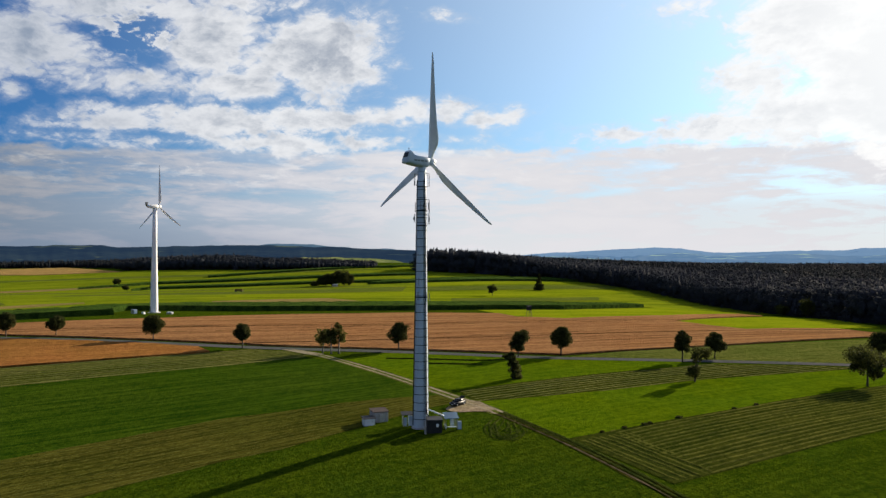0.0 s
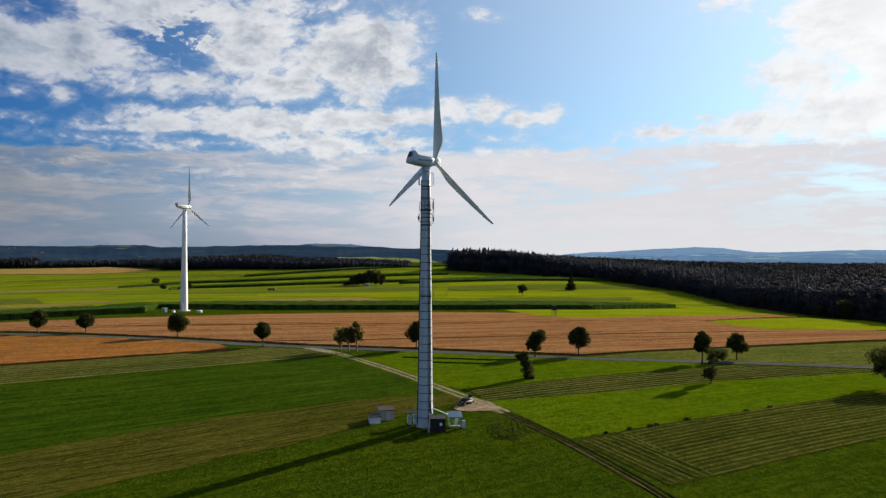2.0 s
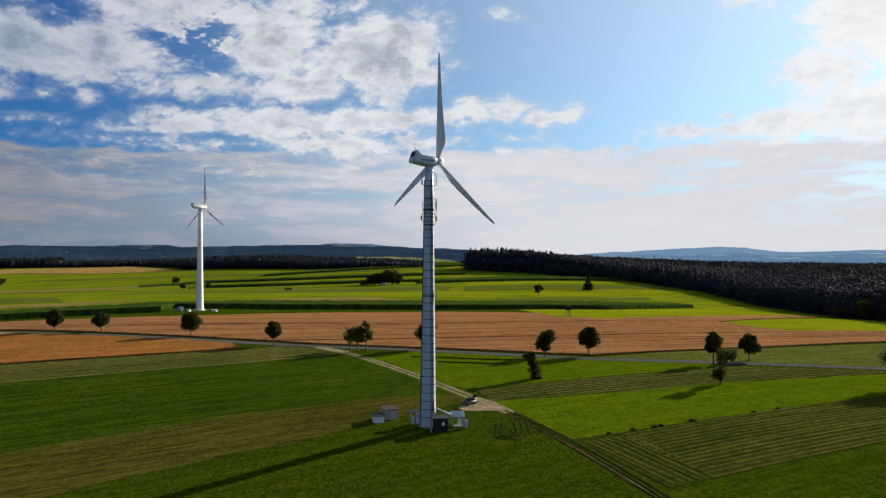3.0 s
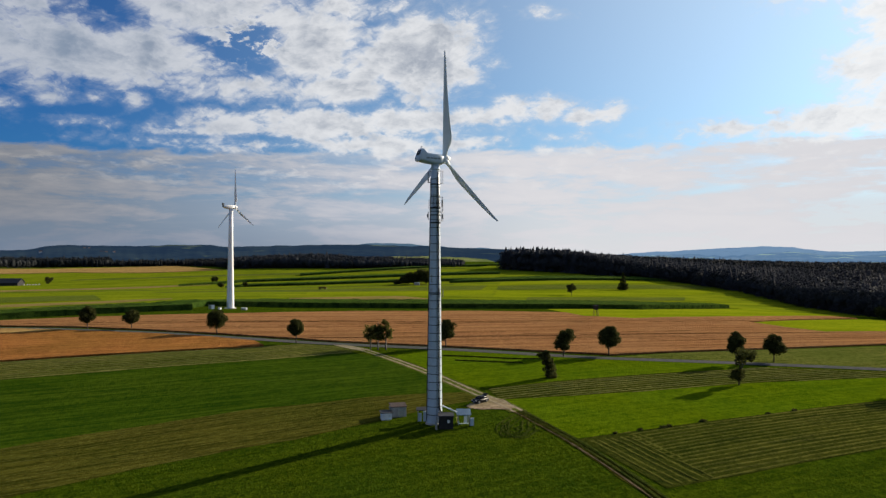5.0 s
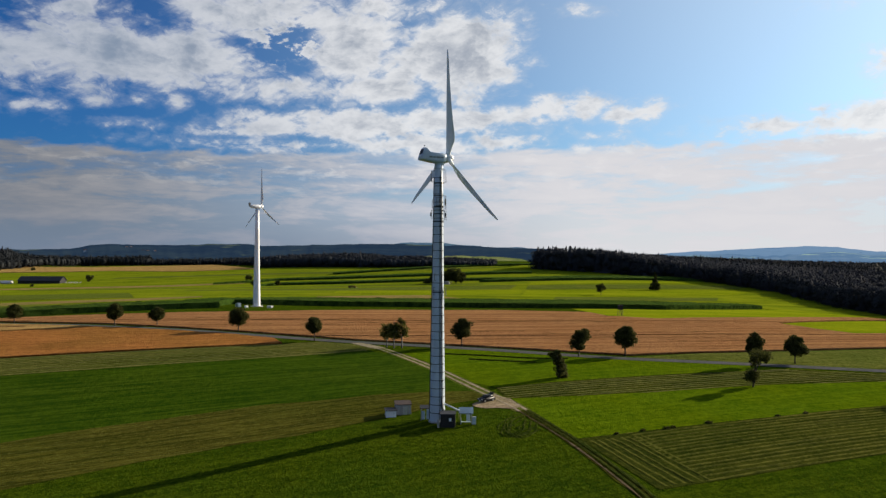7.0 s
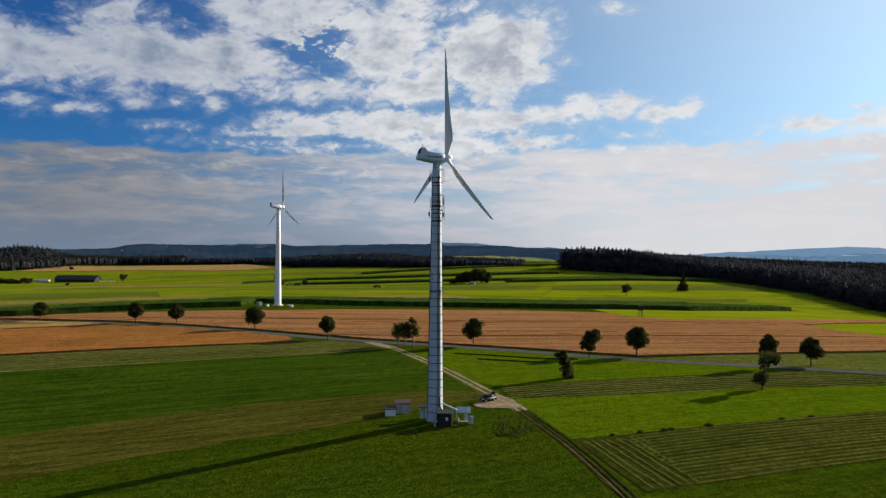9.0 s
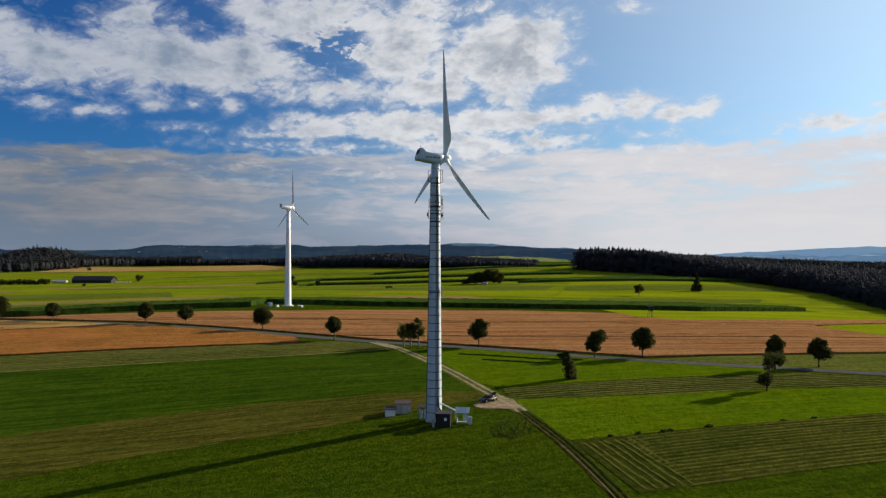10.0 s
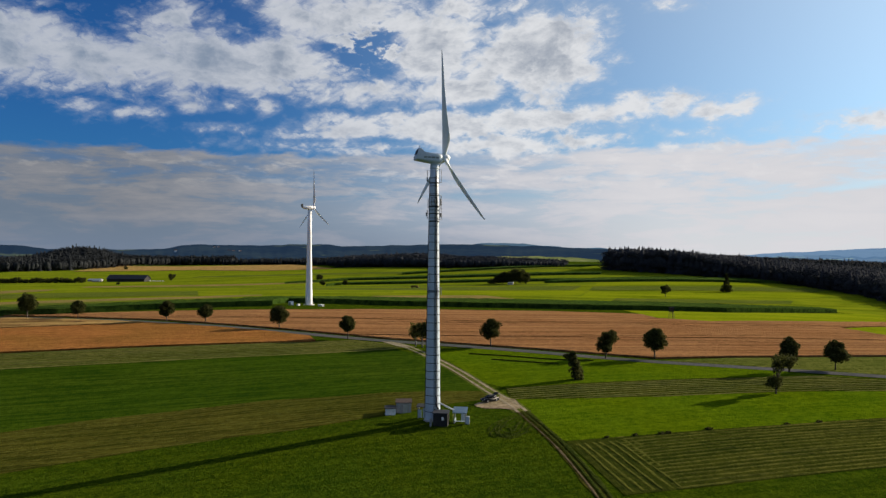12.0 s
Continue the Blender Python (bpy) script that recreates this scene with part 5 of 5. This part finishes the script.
part("ladder", bm, M["timber"], hide)


# ---- hay wagon ----
wagon = thing("hay_wagon", -154, 426, "small loaded hay wagon standing in a far field", "wagon", turn=8)
bm = boxed(-3.0, 3.0, -1.1, 1.1, 0.9, 2.3, bevel=0.35)
part("load", bm, M["stubble"], wagon, "dry hay load")
part("bed", boxed(-3.2, 3.2, -1.15, 1.15, 0.7, 0.897, bevel=0.04), M["timber"], wagon)
for u in (-2.0, 2.0):
    for side in (-1, 1):
        bm = bmesh.new()
        tube(bm, [(u, side * 0.85, 0.4), (u, side * 1.1, 0.4)], 0.4, 14)
        part("wheel", bm, M["rubber"], wagon)
bm = bmesh.new()
tube(bm, [(3.1, 0, 0.75), (4.6, 0, 0.45)], 0.06, 6)
part("drawbar", bm, M["darkgrey"], wagon)


# ---- woods ----
def inside(poly, x, y):
    hit = np.zeros(np.shape(x), bool)
    for k in range(len(poly)):
        (xa, ya), (xb, yb) = poly[k - 1], poly[k]
        if ya == yb:
            continue
        hit ^= ((ya > y) != (yb > y)) & (x < (xb - xa) * (y - ya) / (yb - ya) + xa)
    return hit


def edge_distance(poly, x, y):
    best = np.full(np.shape(x), 1e9)
    for k in range(len(poly)):
        (xa, ya), (xb, yb) = poly[k - 1], poly[k]
        dx, dy = xb - xa, yb - ya
        t = np.clip(((x - xa) * dx + (y - ya) * dy) / (dx * dx + dy * dy), 0, 1)
        best = np.minimum(best, np.hypot(x - xa - t * dx, y - ya - t * dy))
    return best


def lump(rng, centre, r, rows=4, sides=7):
    """One rounded, uneven tuft of canopy."""
    v, f = [], []
    for j in range(1, rows):
        t = math.pi * j / rows
        for k in range(sides):
            a = 2 * math.pi * (k + 0.5 * (j % 2) + rng.uniform(-0.25, 0.25)) / sides
            q = r * rng.uniform(0.72, 1.18)
            v.append((centre[0] + q * math.sin(t) * math.cos(a), centre[1] + q * math.sin(t) * math.sin(a), centre[2] + q * 0.9 * math.cos(t)))
    v += [(centre[0], centre[1], centre[2] + r), (centre[0], centre[1], centre[2] - r * 0.8)]
    n = (rows - 1) * sides
    for k in range(sides):
        k1 = (k + 1) % sides
        f += [(k, k1, n), ((rows - 2) * sides + k1, (rows - 2) * sides + k, n + 1)]
        for j in range(rows - 2):
            a, b = j * sides + k, j * sides + k1
            f += [(a, a + sides, b + sides), (a, b + sides, b)]
    return np.array(v), np.array(f)


def gather(pieces):
    verts, tris, base = [], [], 0
    for v, t in pieces:
        verts.append(v)
        tris.append(t + base)
        base += len(v)
    return np.concatenate(verts), np.concatenate(tris)


def conifer(rng, lush=True):
    """A spruce: tiers of drooping boughs round a pointed top."""
    v, f, sides, tiers = [], [], 10 if lush else 7, 9 if lush else 6
    for k in range(tiers):
        z0, z1 = 0.06 + 0.92 * k / tiers, 0.06 + 0.92 * (k + 1.4) / tiers
        r = 0.185 * (1 - k / tiers) ** 0.85 + 0.010
        base = len(v)
        for q in range(sides):
            t = 2 * math.pi * (q + rng.uniform(-0.3, 0.3)) / sides
            w = r * rng.uniform(0.7, 1.2)
            v.append((w * math.cos(t), w * math.sin(t), z0 - 0.04 * rng.random()))
        v.append((0.006 * rng.normal(), 0.006 * rng.normal(), min(z1, 1.0)))
        f += [(base + q, base + (q + 1) % sides, base + sides) for q in range(sides)]
    v, f = np.array(v), np.array(f)
    return v, f


def broadleaf(rng, lush=True):
    """A broad tree: a heap of rounded tufts wrapped in many small sprays."""
    pieces, shells, ways = [], [], []
    core = lump(rng, (0, 0, 0.42), 0.13 if lush else 0.17, 4, 6)
    core[0][:, 2] = 0.42 + (core[0][:, 2] - 0.42) * 1.9
    pieces.append(core)
    for k in range(14 if lush else 7):
        t, z = rng.uniform(0, 6.28), rng.uniform(0.06, 0.86)
        w = 0.20 * math.sin(math.pi * min(0.95, z + 0.16)) ** 0.6
        d = rng.normal(size=(80 if lush else 30, 3))
        d /= np.linalg.norm(d, axis=1, keepdims=True)
        ways.append(d)
        shells.append(np.array((w * math.cos(t), w * math.sin(t), z)) + d * rng.uniform(0.085, 0.115))
    v = np.concatenate(shells)
    out = np.concatenate(ways)
    spread = rng.normal(size=(len(v), 3, 3)) * (0.026 if lush else 0.034)
    spread -= 0.93 * (spread * out[:, None, :]).sum(-1, keepdims=True) * out[:, None, :]
    corners = v[:, None, :] + spread
    flip = (np.cross(corners[:, 1] - corners[:, 0], corners[:, 2] - corners[:, 0]) * out).sum(-1) < 0
    corners[flip] = corners[flip][:, ::-1]
    corners = corners.reshape(-1, 3)
    return gather(pieces + [(corners, np.arange(len(corners)).reshape(-1, 3))])


def wood(name, poly, spacing, low, high, seed, label, needle=0.45, rim=35.0, lush=True, across=None, mat="forest"):
    """A wood of many single trees joined into one sheet of canopy."""
    rng = np.random.default_rng(seed)
    kinds = [conifer(rng, lush) for _ in range(6)] + [broadleaf(rng, lush) for _ in range(6)] + [broadleaf(rng, False) for _ in range(6)]
    xs, ys = [p[0] for p in poly], [p[1] for p in poly]
    X, Y = np.meshgrid(np.arange(min(xs), max(xs), spacing), np.arange(min(ys), max(ys), spacing))
    X = (X + rng.uniform(-0.42, 0.42, X.shape) * spacing).ravel()
    Y = (Y + rng.uniform(-0.42, 0.42, Y.shape) * spacing).ravel()
    keep = inside(poly, X, Y)
    X, Y = X[keep], Y[keep]
    far = edge_distance(poly, X, Y)
    Z = land(X, Y)
    verts, tris, base = [], [], 0
    patch = np.array([noise.noise(Vector((x * 0.012, y * 0.012, seed))) for x, y in zip(X, Y)])
    for k in range(len(X)):
        broad = rng.random() > needle or (far[k] < rim and rng.random() < 0.35)
        v, t = kinds[(int(rng.integers(6, 12)) if far[k] < 22 else int(rng.integers(12, 18))) if broad else int(rng.integers(0, 6))]
        h = (low + (high - low) * rng.random()) * (0.92 if broad else 1.0) * (0.97 + 0.14 * patch[k])
        if across:
            h *= float(np.interp(X[k], *across))
        a = rng.random() * 6.28
        wide = h * (1.2 if broad else 1.1) * (0.85 + 0.4 * rng.random())
        if broad and far[k] > 22:
            wide *= 1.35
        ca, sa = math.cos(a) * wide, math.sin(a) * wide
        verts.append(np.stack([X[k] + v[:, 0] * ca - v[:, 1] * sa, Y[k] + v[:, 0] * sa + v[:, 1] * ca, Z[k] - 0.3 + v[:, 2] * h], 1))
        tris.append(t + base)
        base += len(v)
    ob = quick_mesh(name, np.concatenate(verts), np.concatenate(tris).ravel(), 3, M[mat])
    return tagged(ob, label, "wood", kind="stuff")


EDGE = [(-34, 760), (-18, 735), (22, 716), (75, 682), (155, 637), (196, 566), (240, 566), (300, 640), (300, 800), (60, 860), (0, 830), (-30, 800)]
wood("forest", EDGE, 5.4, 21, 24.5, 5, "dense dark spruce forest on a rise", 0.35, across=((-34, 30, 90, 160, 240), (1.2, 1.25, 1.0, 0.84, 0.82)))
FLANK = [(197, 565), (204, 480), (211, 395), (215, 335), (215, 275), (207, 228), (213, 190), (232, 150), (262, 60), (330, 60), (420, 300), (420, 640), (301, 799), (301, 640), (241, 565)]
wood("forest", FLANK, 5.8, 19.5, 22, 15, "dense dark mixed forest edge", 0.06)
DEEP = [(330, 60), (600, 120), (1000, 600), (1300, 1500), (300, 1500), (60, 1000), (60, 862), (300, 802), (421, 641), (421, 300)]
wood("forest", DEEP, 9.5, 20, 22.5, 6, "dark forest canopy reaching far back", 0.06, rim=0, lush=False, mat="forest_shaded")
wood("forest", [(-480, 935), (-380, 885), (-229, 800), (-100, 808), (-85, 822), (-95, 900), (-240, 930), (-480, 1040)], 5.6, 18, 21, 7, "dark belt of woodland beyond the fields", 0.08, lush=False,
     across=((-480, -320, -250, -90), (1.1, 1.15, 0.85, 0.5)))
wood("forest", [(-1020, 700), (-966, 764), (-930, 860), (-960, 980), (-980, 1100), (-1000, 1225), (-900, 1310), (-950, 1400), (-1150, 1300), (-1180, 700)], 7.0, 22, 27, 8, "dark woodland on a knoll behind the farm", 0.12, lush=False, mat="forest_shaded")
wood("forest", [(-1030, 1275), (-740, 1315), (-450, 965), (-430, 1060), (-740, 1430), (-1060, 1390)], 8, 13, 19, 9, "dark belt of woodland on the rise", 0.3, lush=False, mat="forest_shaded")


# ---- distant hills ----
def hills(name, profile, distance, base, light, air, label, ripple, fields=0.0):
    """A range of wooded hills far off: foot, slope, crest and back, in uneven rows; air is their haze glow."""
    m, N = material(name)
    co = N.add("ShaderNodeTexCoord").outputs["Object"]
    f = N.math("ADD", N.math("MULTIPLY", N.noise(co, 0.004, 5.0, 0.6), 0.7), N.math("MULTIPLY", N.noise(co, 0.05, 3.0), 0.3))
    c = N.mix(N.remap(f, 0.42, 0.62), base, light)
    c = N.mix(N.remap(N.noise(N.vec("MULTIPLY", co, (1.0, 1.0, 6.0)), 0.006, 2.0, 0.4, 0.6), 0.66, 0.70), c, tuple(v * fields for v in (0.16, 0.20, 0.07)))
    # distance haze put in as a bluish self-glow over the whole slope
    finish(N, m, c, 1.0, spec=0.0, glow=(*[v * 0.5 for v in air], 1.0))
    az = np.array([p[0] for p in profile])
    el = np.array([p[1] for p in profile])
    a = np.arange(az[0], az[-1] + 0.01, 0.12)
    e = np.interp(a, az, el)
    k = np.array((0.25, 0.5, 0.25))
    e = e + np.array([0.06 * noise.noise(Vector((ai * 0.9, distance, 3.0))) + 0.03 * noise.noise(Vector((ai * 2.6, distance, 7.0))) for ai in a])
    e = np.convolve(np.pad(e, 1, mode="edge"), k, "valid")
    rows = []
    for f, g in ((0.72, 0.0), (0.80, 0.32), (0.88, 0.62), (0.95, 0.86), (1.0, 1.0), (1.05, 0.6)):
        z = []
        for ai, ei in zip(a, e):
            crest = 30.5 + distance * math.tan(radians(ei))
            rough = ripple * (noise.noise(Vector((ai * 1.9, f * 9, distance))) * (1.2 - g) * 3 + noise.noise(Vector((ai * 14, f * 30, distance))) * 0.15)
            z.append(-6 + (crest + 6) * g + rough if g else -45.0)
        d = distance * f
        rows.append(np.stack([d * np.sin(np.radians(a)) + 20, d * np.cos(np.radians(a)) - 130, z], 1))
    verts = np.concatenate(rows)
    ids = np.arange(len(verts)).reshape(len(rows), -1)
    loops = np.stack([ids[:-1, :-1], ids[:-1, 1:], ids[1:, 1:], ids[1:, :-1]], -1).reshape(-1)
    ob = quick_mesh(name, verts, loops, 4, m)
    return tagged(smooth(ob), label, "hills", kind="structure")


# third colour of each range: painted haze, emitted by the hills themselves
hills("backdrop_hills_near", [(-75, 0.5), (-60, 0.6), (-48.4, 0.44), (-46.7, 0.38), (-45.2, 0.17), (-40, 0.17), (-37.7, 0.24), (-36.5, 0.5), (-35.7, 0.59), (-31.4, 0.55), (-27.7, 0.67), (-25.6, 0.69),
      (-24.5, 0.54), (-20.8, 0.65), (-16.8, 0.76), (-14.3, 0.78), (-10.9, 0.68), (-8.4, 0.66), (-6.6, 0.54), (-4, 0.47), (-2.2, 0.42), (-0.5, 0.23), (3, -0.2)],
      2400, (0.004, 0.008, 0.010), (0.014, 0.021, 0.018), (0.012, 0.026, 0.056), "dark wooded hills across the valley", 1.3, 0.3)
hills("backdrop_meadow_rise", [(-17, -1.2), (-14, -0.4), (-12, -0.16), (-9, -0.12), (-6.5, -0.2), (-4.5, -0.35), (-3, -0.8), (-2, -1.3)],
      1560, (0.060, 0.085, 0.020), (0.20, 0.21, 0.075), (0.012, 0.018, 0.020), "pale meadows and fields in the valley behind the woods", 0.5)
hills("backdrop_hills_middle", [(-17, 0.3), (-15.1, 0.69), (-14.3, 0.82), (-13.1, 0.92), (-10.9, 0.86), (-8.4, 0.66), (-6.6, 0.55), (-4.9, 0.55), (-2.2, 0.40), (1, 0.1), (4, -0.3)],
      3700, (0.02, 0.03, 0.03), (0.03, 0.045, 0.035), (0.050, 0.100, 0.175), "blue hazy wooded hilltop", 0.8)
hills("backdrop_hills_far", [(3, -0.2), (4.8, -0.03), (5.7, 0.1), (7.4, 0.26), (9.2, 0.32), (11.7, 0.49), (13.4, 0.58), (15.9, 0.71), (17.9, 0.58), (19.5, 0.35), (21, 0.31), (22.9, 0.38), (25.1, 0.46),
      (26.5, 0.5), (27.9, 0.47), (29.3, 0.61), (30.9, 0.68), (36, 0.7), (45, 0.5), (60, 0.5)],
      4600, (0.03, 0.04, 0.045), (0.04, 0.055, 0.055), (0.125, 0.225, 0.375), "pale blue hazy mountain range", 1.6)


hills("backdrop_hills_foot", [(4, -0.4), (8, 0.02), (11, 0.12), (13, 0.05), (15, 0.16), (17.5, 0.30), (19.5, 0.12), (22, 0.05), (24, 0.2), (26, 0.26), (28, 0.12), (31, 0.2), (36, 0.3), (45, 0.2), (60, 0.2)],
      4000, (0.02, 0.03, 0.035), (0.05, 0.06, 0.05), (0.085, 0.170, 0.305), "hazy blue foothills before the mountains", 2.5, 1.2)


# ---- village on the near hills ----
for k, (way, rise, w) in enumerate(((-36.8, 0.66, 7), (-34.1, 0.82, 6), (-33.8, 0.82, 6), (-33.0, 0.66, 7), (-32.7, 0.64, 8), (-32.2, 0.64, 6), (-27.6, 0.5, 8))):
    d = 2400 * (0.72 + 0.28 * rise)
    hx, hy = d * math.sin(radians(way)) + 20, d * math.cos(radians(way)) - 130
    hz = -6 + (36.5 + 2400 * math.tan(radians(0.56))) * (rise * 1.02 - 0.02) - 2
    shed("house", hx, hy, w, 7, 4, way * -1 + 20 * (k % 3), M["white"], M["rooftile"], "pale village house on a wooded hillside", "house", rise=3.0, over=0.4, gable=True, z=hz)


# ---- cut hay in rows ----
def swaths(name, poly, turn, spacing, width, height, mat, label, seed, skip=None, loose=1.0):
    """Low ridges of cut grass lying in rows across a field."""
    ca, sa = math.cos(radians(turn)), math.sin(radians(turn))
    us = [p[0] * ca + p[1] * sa for p in poly]
    vs = [-p[0] * sa + p[1] * ca for p in poly]
    verts, faces = [], []
    prof = ((-0.5, 0.0), (-0.25, 0.8), (0.05, 1.0), (0.3, 0.7), (0.5, 0.0))
    for r, v in enumerate(np.arange(min(vs) + spacing * 0.5, max(vs), spacing)):
        v += spacing * 0.22 * noise.noise(Vector((r * 1.7, seed, 9.0))) * loose
        u = np.arange(min(us), max(us), 0.7)
        wob = np.array([0.30 * noise.noise(Vector((q * 0.06, r * 3.1, seed))) + 0.14 * noise.noise(Vector((q * 0.4, r * 3.1, seed))) for q in u])
        x, y = u * ca - (v + wob) * sa, u * sa + (v + wob) * ca
        ok = inside(poly, x, y)
        if skip is not None:
            ok &= ~skip(x, y)
        edge = np.full(len(ok), 9.0)
        for d in range(1, 5):
            edge[d:][~ok[:-d]] = np.minimum(edge[d:][~ok[:-d]], d)
            edge[:-d][~ok[d:]] = np.minimum(edge[:-d][~ok[d:]], d)
        last = -5
        for k in np.nonzero(ok)[0]:
            n1 = noise.noise(Vector((u[k] * 0.8, r * 5.3, seed + 2)))
            fade = 0.75 + loose * 1.1 * noise.noise(Vector((u[k] * 0.07, r * 0.9, seed + 8)))
            hgt, wid = height * (0.8 + 0.45 * n1) * min(1.3, max(0.15, fade)) * min(1.0, edge[k] / 4), width * (1 + 0.35 * noise.noise(Vector((u[k] * 0.5, r * 2.7, seed + 5))))
            i = len(verts)
            z0 = float(land(x[k], y[k])) + 0.05
            for a, b in prof:
                verts.append((x[k] - a * wid * sa, y[k] + a * wid * ca, z0 + max(0.0, b * hgt)))
            if last == k - 1:
                for c in range(4):
                    faces.append((i - 5 + c, i + c, i + c + 1, i - 4 + c))
            last = k
    if faces:
        tagged(mesh_object(name, verts, faces, mat), label, "hay", kind="stuff")


near_track = lambda x, y: (x - 24.4) * 0.92 + (y + 10.1) * 0.39 < 9.8
swaths("hay_swaths", swath_field, 31, 1.5, 0.55, 0.16, M["hay"], "long rows of cut hay", 3, near_track, 0.5)
swaths("hay_swaths", [(27, -9.5), (36, -4.4), (43.2, -26.6), (36.5, -30)], -64, 1.35, 0.6, 0.12, M["hay"], "headland rows of cut hay", 4)
swaths("hay_swaths", mown_west, 38, 1.5, 0.30, 0.09, M["hay"], "thin rows of cut hay on brown stubble", 6)
swaths("hay_swaths", mown_strip, 31, 2.2, 0.6, 0.16, M["hay_pale"], "thin rows of cut hay", 7)
swaths("hay_swaths", STRIP_TOP + STRIP_LOW, 29, 1.9, 0.5, 0.14, M["hay_pale"], "thin rows of cut hay", 8)


# ---- standing grass ----
def tufts(name, poly, per_m2, height, mat, label, seed):
    rng = np.random.default_rng(seed)
    xs, ys = [p[0] for p in poly], [p[1] for p in poly]
    n = int((max(xs) - min(xs)) * (max(ys) - min(ys)) * per_m2)
    x, y = rng.uniform(min(xs), max(xs), n), rng.uniform(min(ys), max(ys), n)
    keep = inside(poly, x, y) & (np.hypot(x, y) > 1.8)
    x, y = x[keep], y[keep]
    n = len(x)
    z = land(x, y) + 0.02
    verts = np.zeros((n, 9, 3))
    for b in range(3):
        a = rng.uniform(0, 6.28, n)
        h = height * rng.uniform(0.5, 1.3, n)
        w = 0.05 * rng.uniform(0.6, 1.5, n)
        lean = rng.uniform(0.3, 1.3, n) * h
        verts[:, b * 3, :] = np.stack([x - np.sin(a) * w, y + np.cos(a) * w, z], 1)
        verts[:, b * 3 + 1, :] = np.stack([x + np.sin(a) * w, y - np.cos(a) * w, z], 1)
        verts[:, b * 3 + 2, :] = np.stack([x + np.cos(a) * lean, y + np.sin(a) * lean, z + h], 1)
    verts = verts.reshape(-1, 3)
    tagged(quick_mesh(name, verts, np.arange(len(verts)), 3, mat), label, "grass", kind="stuff")


LAWN = L4[1:] + [(4, 11), (6, 9), (11, 9.6), (13, 8), (19, -3), (23, -11.5), (26, -18.5), (29, -25.5), (32.5, -35), (38, -52), (-30, -62), (-60, -52)]
tufts("meadow_tufts", LAWN, 5.0, 0.08, M["blades"], "uneven tufts of meadow grass", 21)
tufts("meadow_tufts", [(37.5, -33), (46.4, -26.6), (58.1, -19.4), (71.1, -11.6), (90, -0.5), (90, -30), (60, -60), (42, -56)], 4.0, 0.08, M["blades"], "uneven tufts of meadow grass", 22)
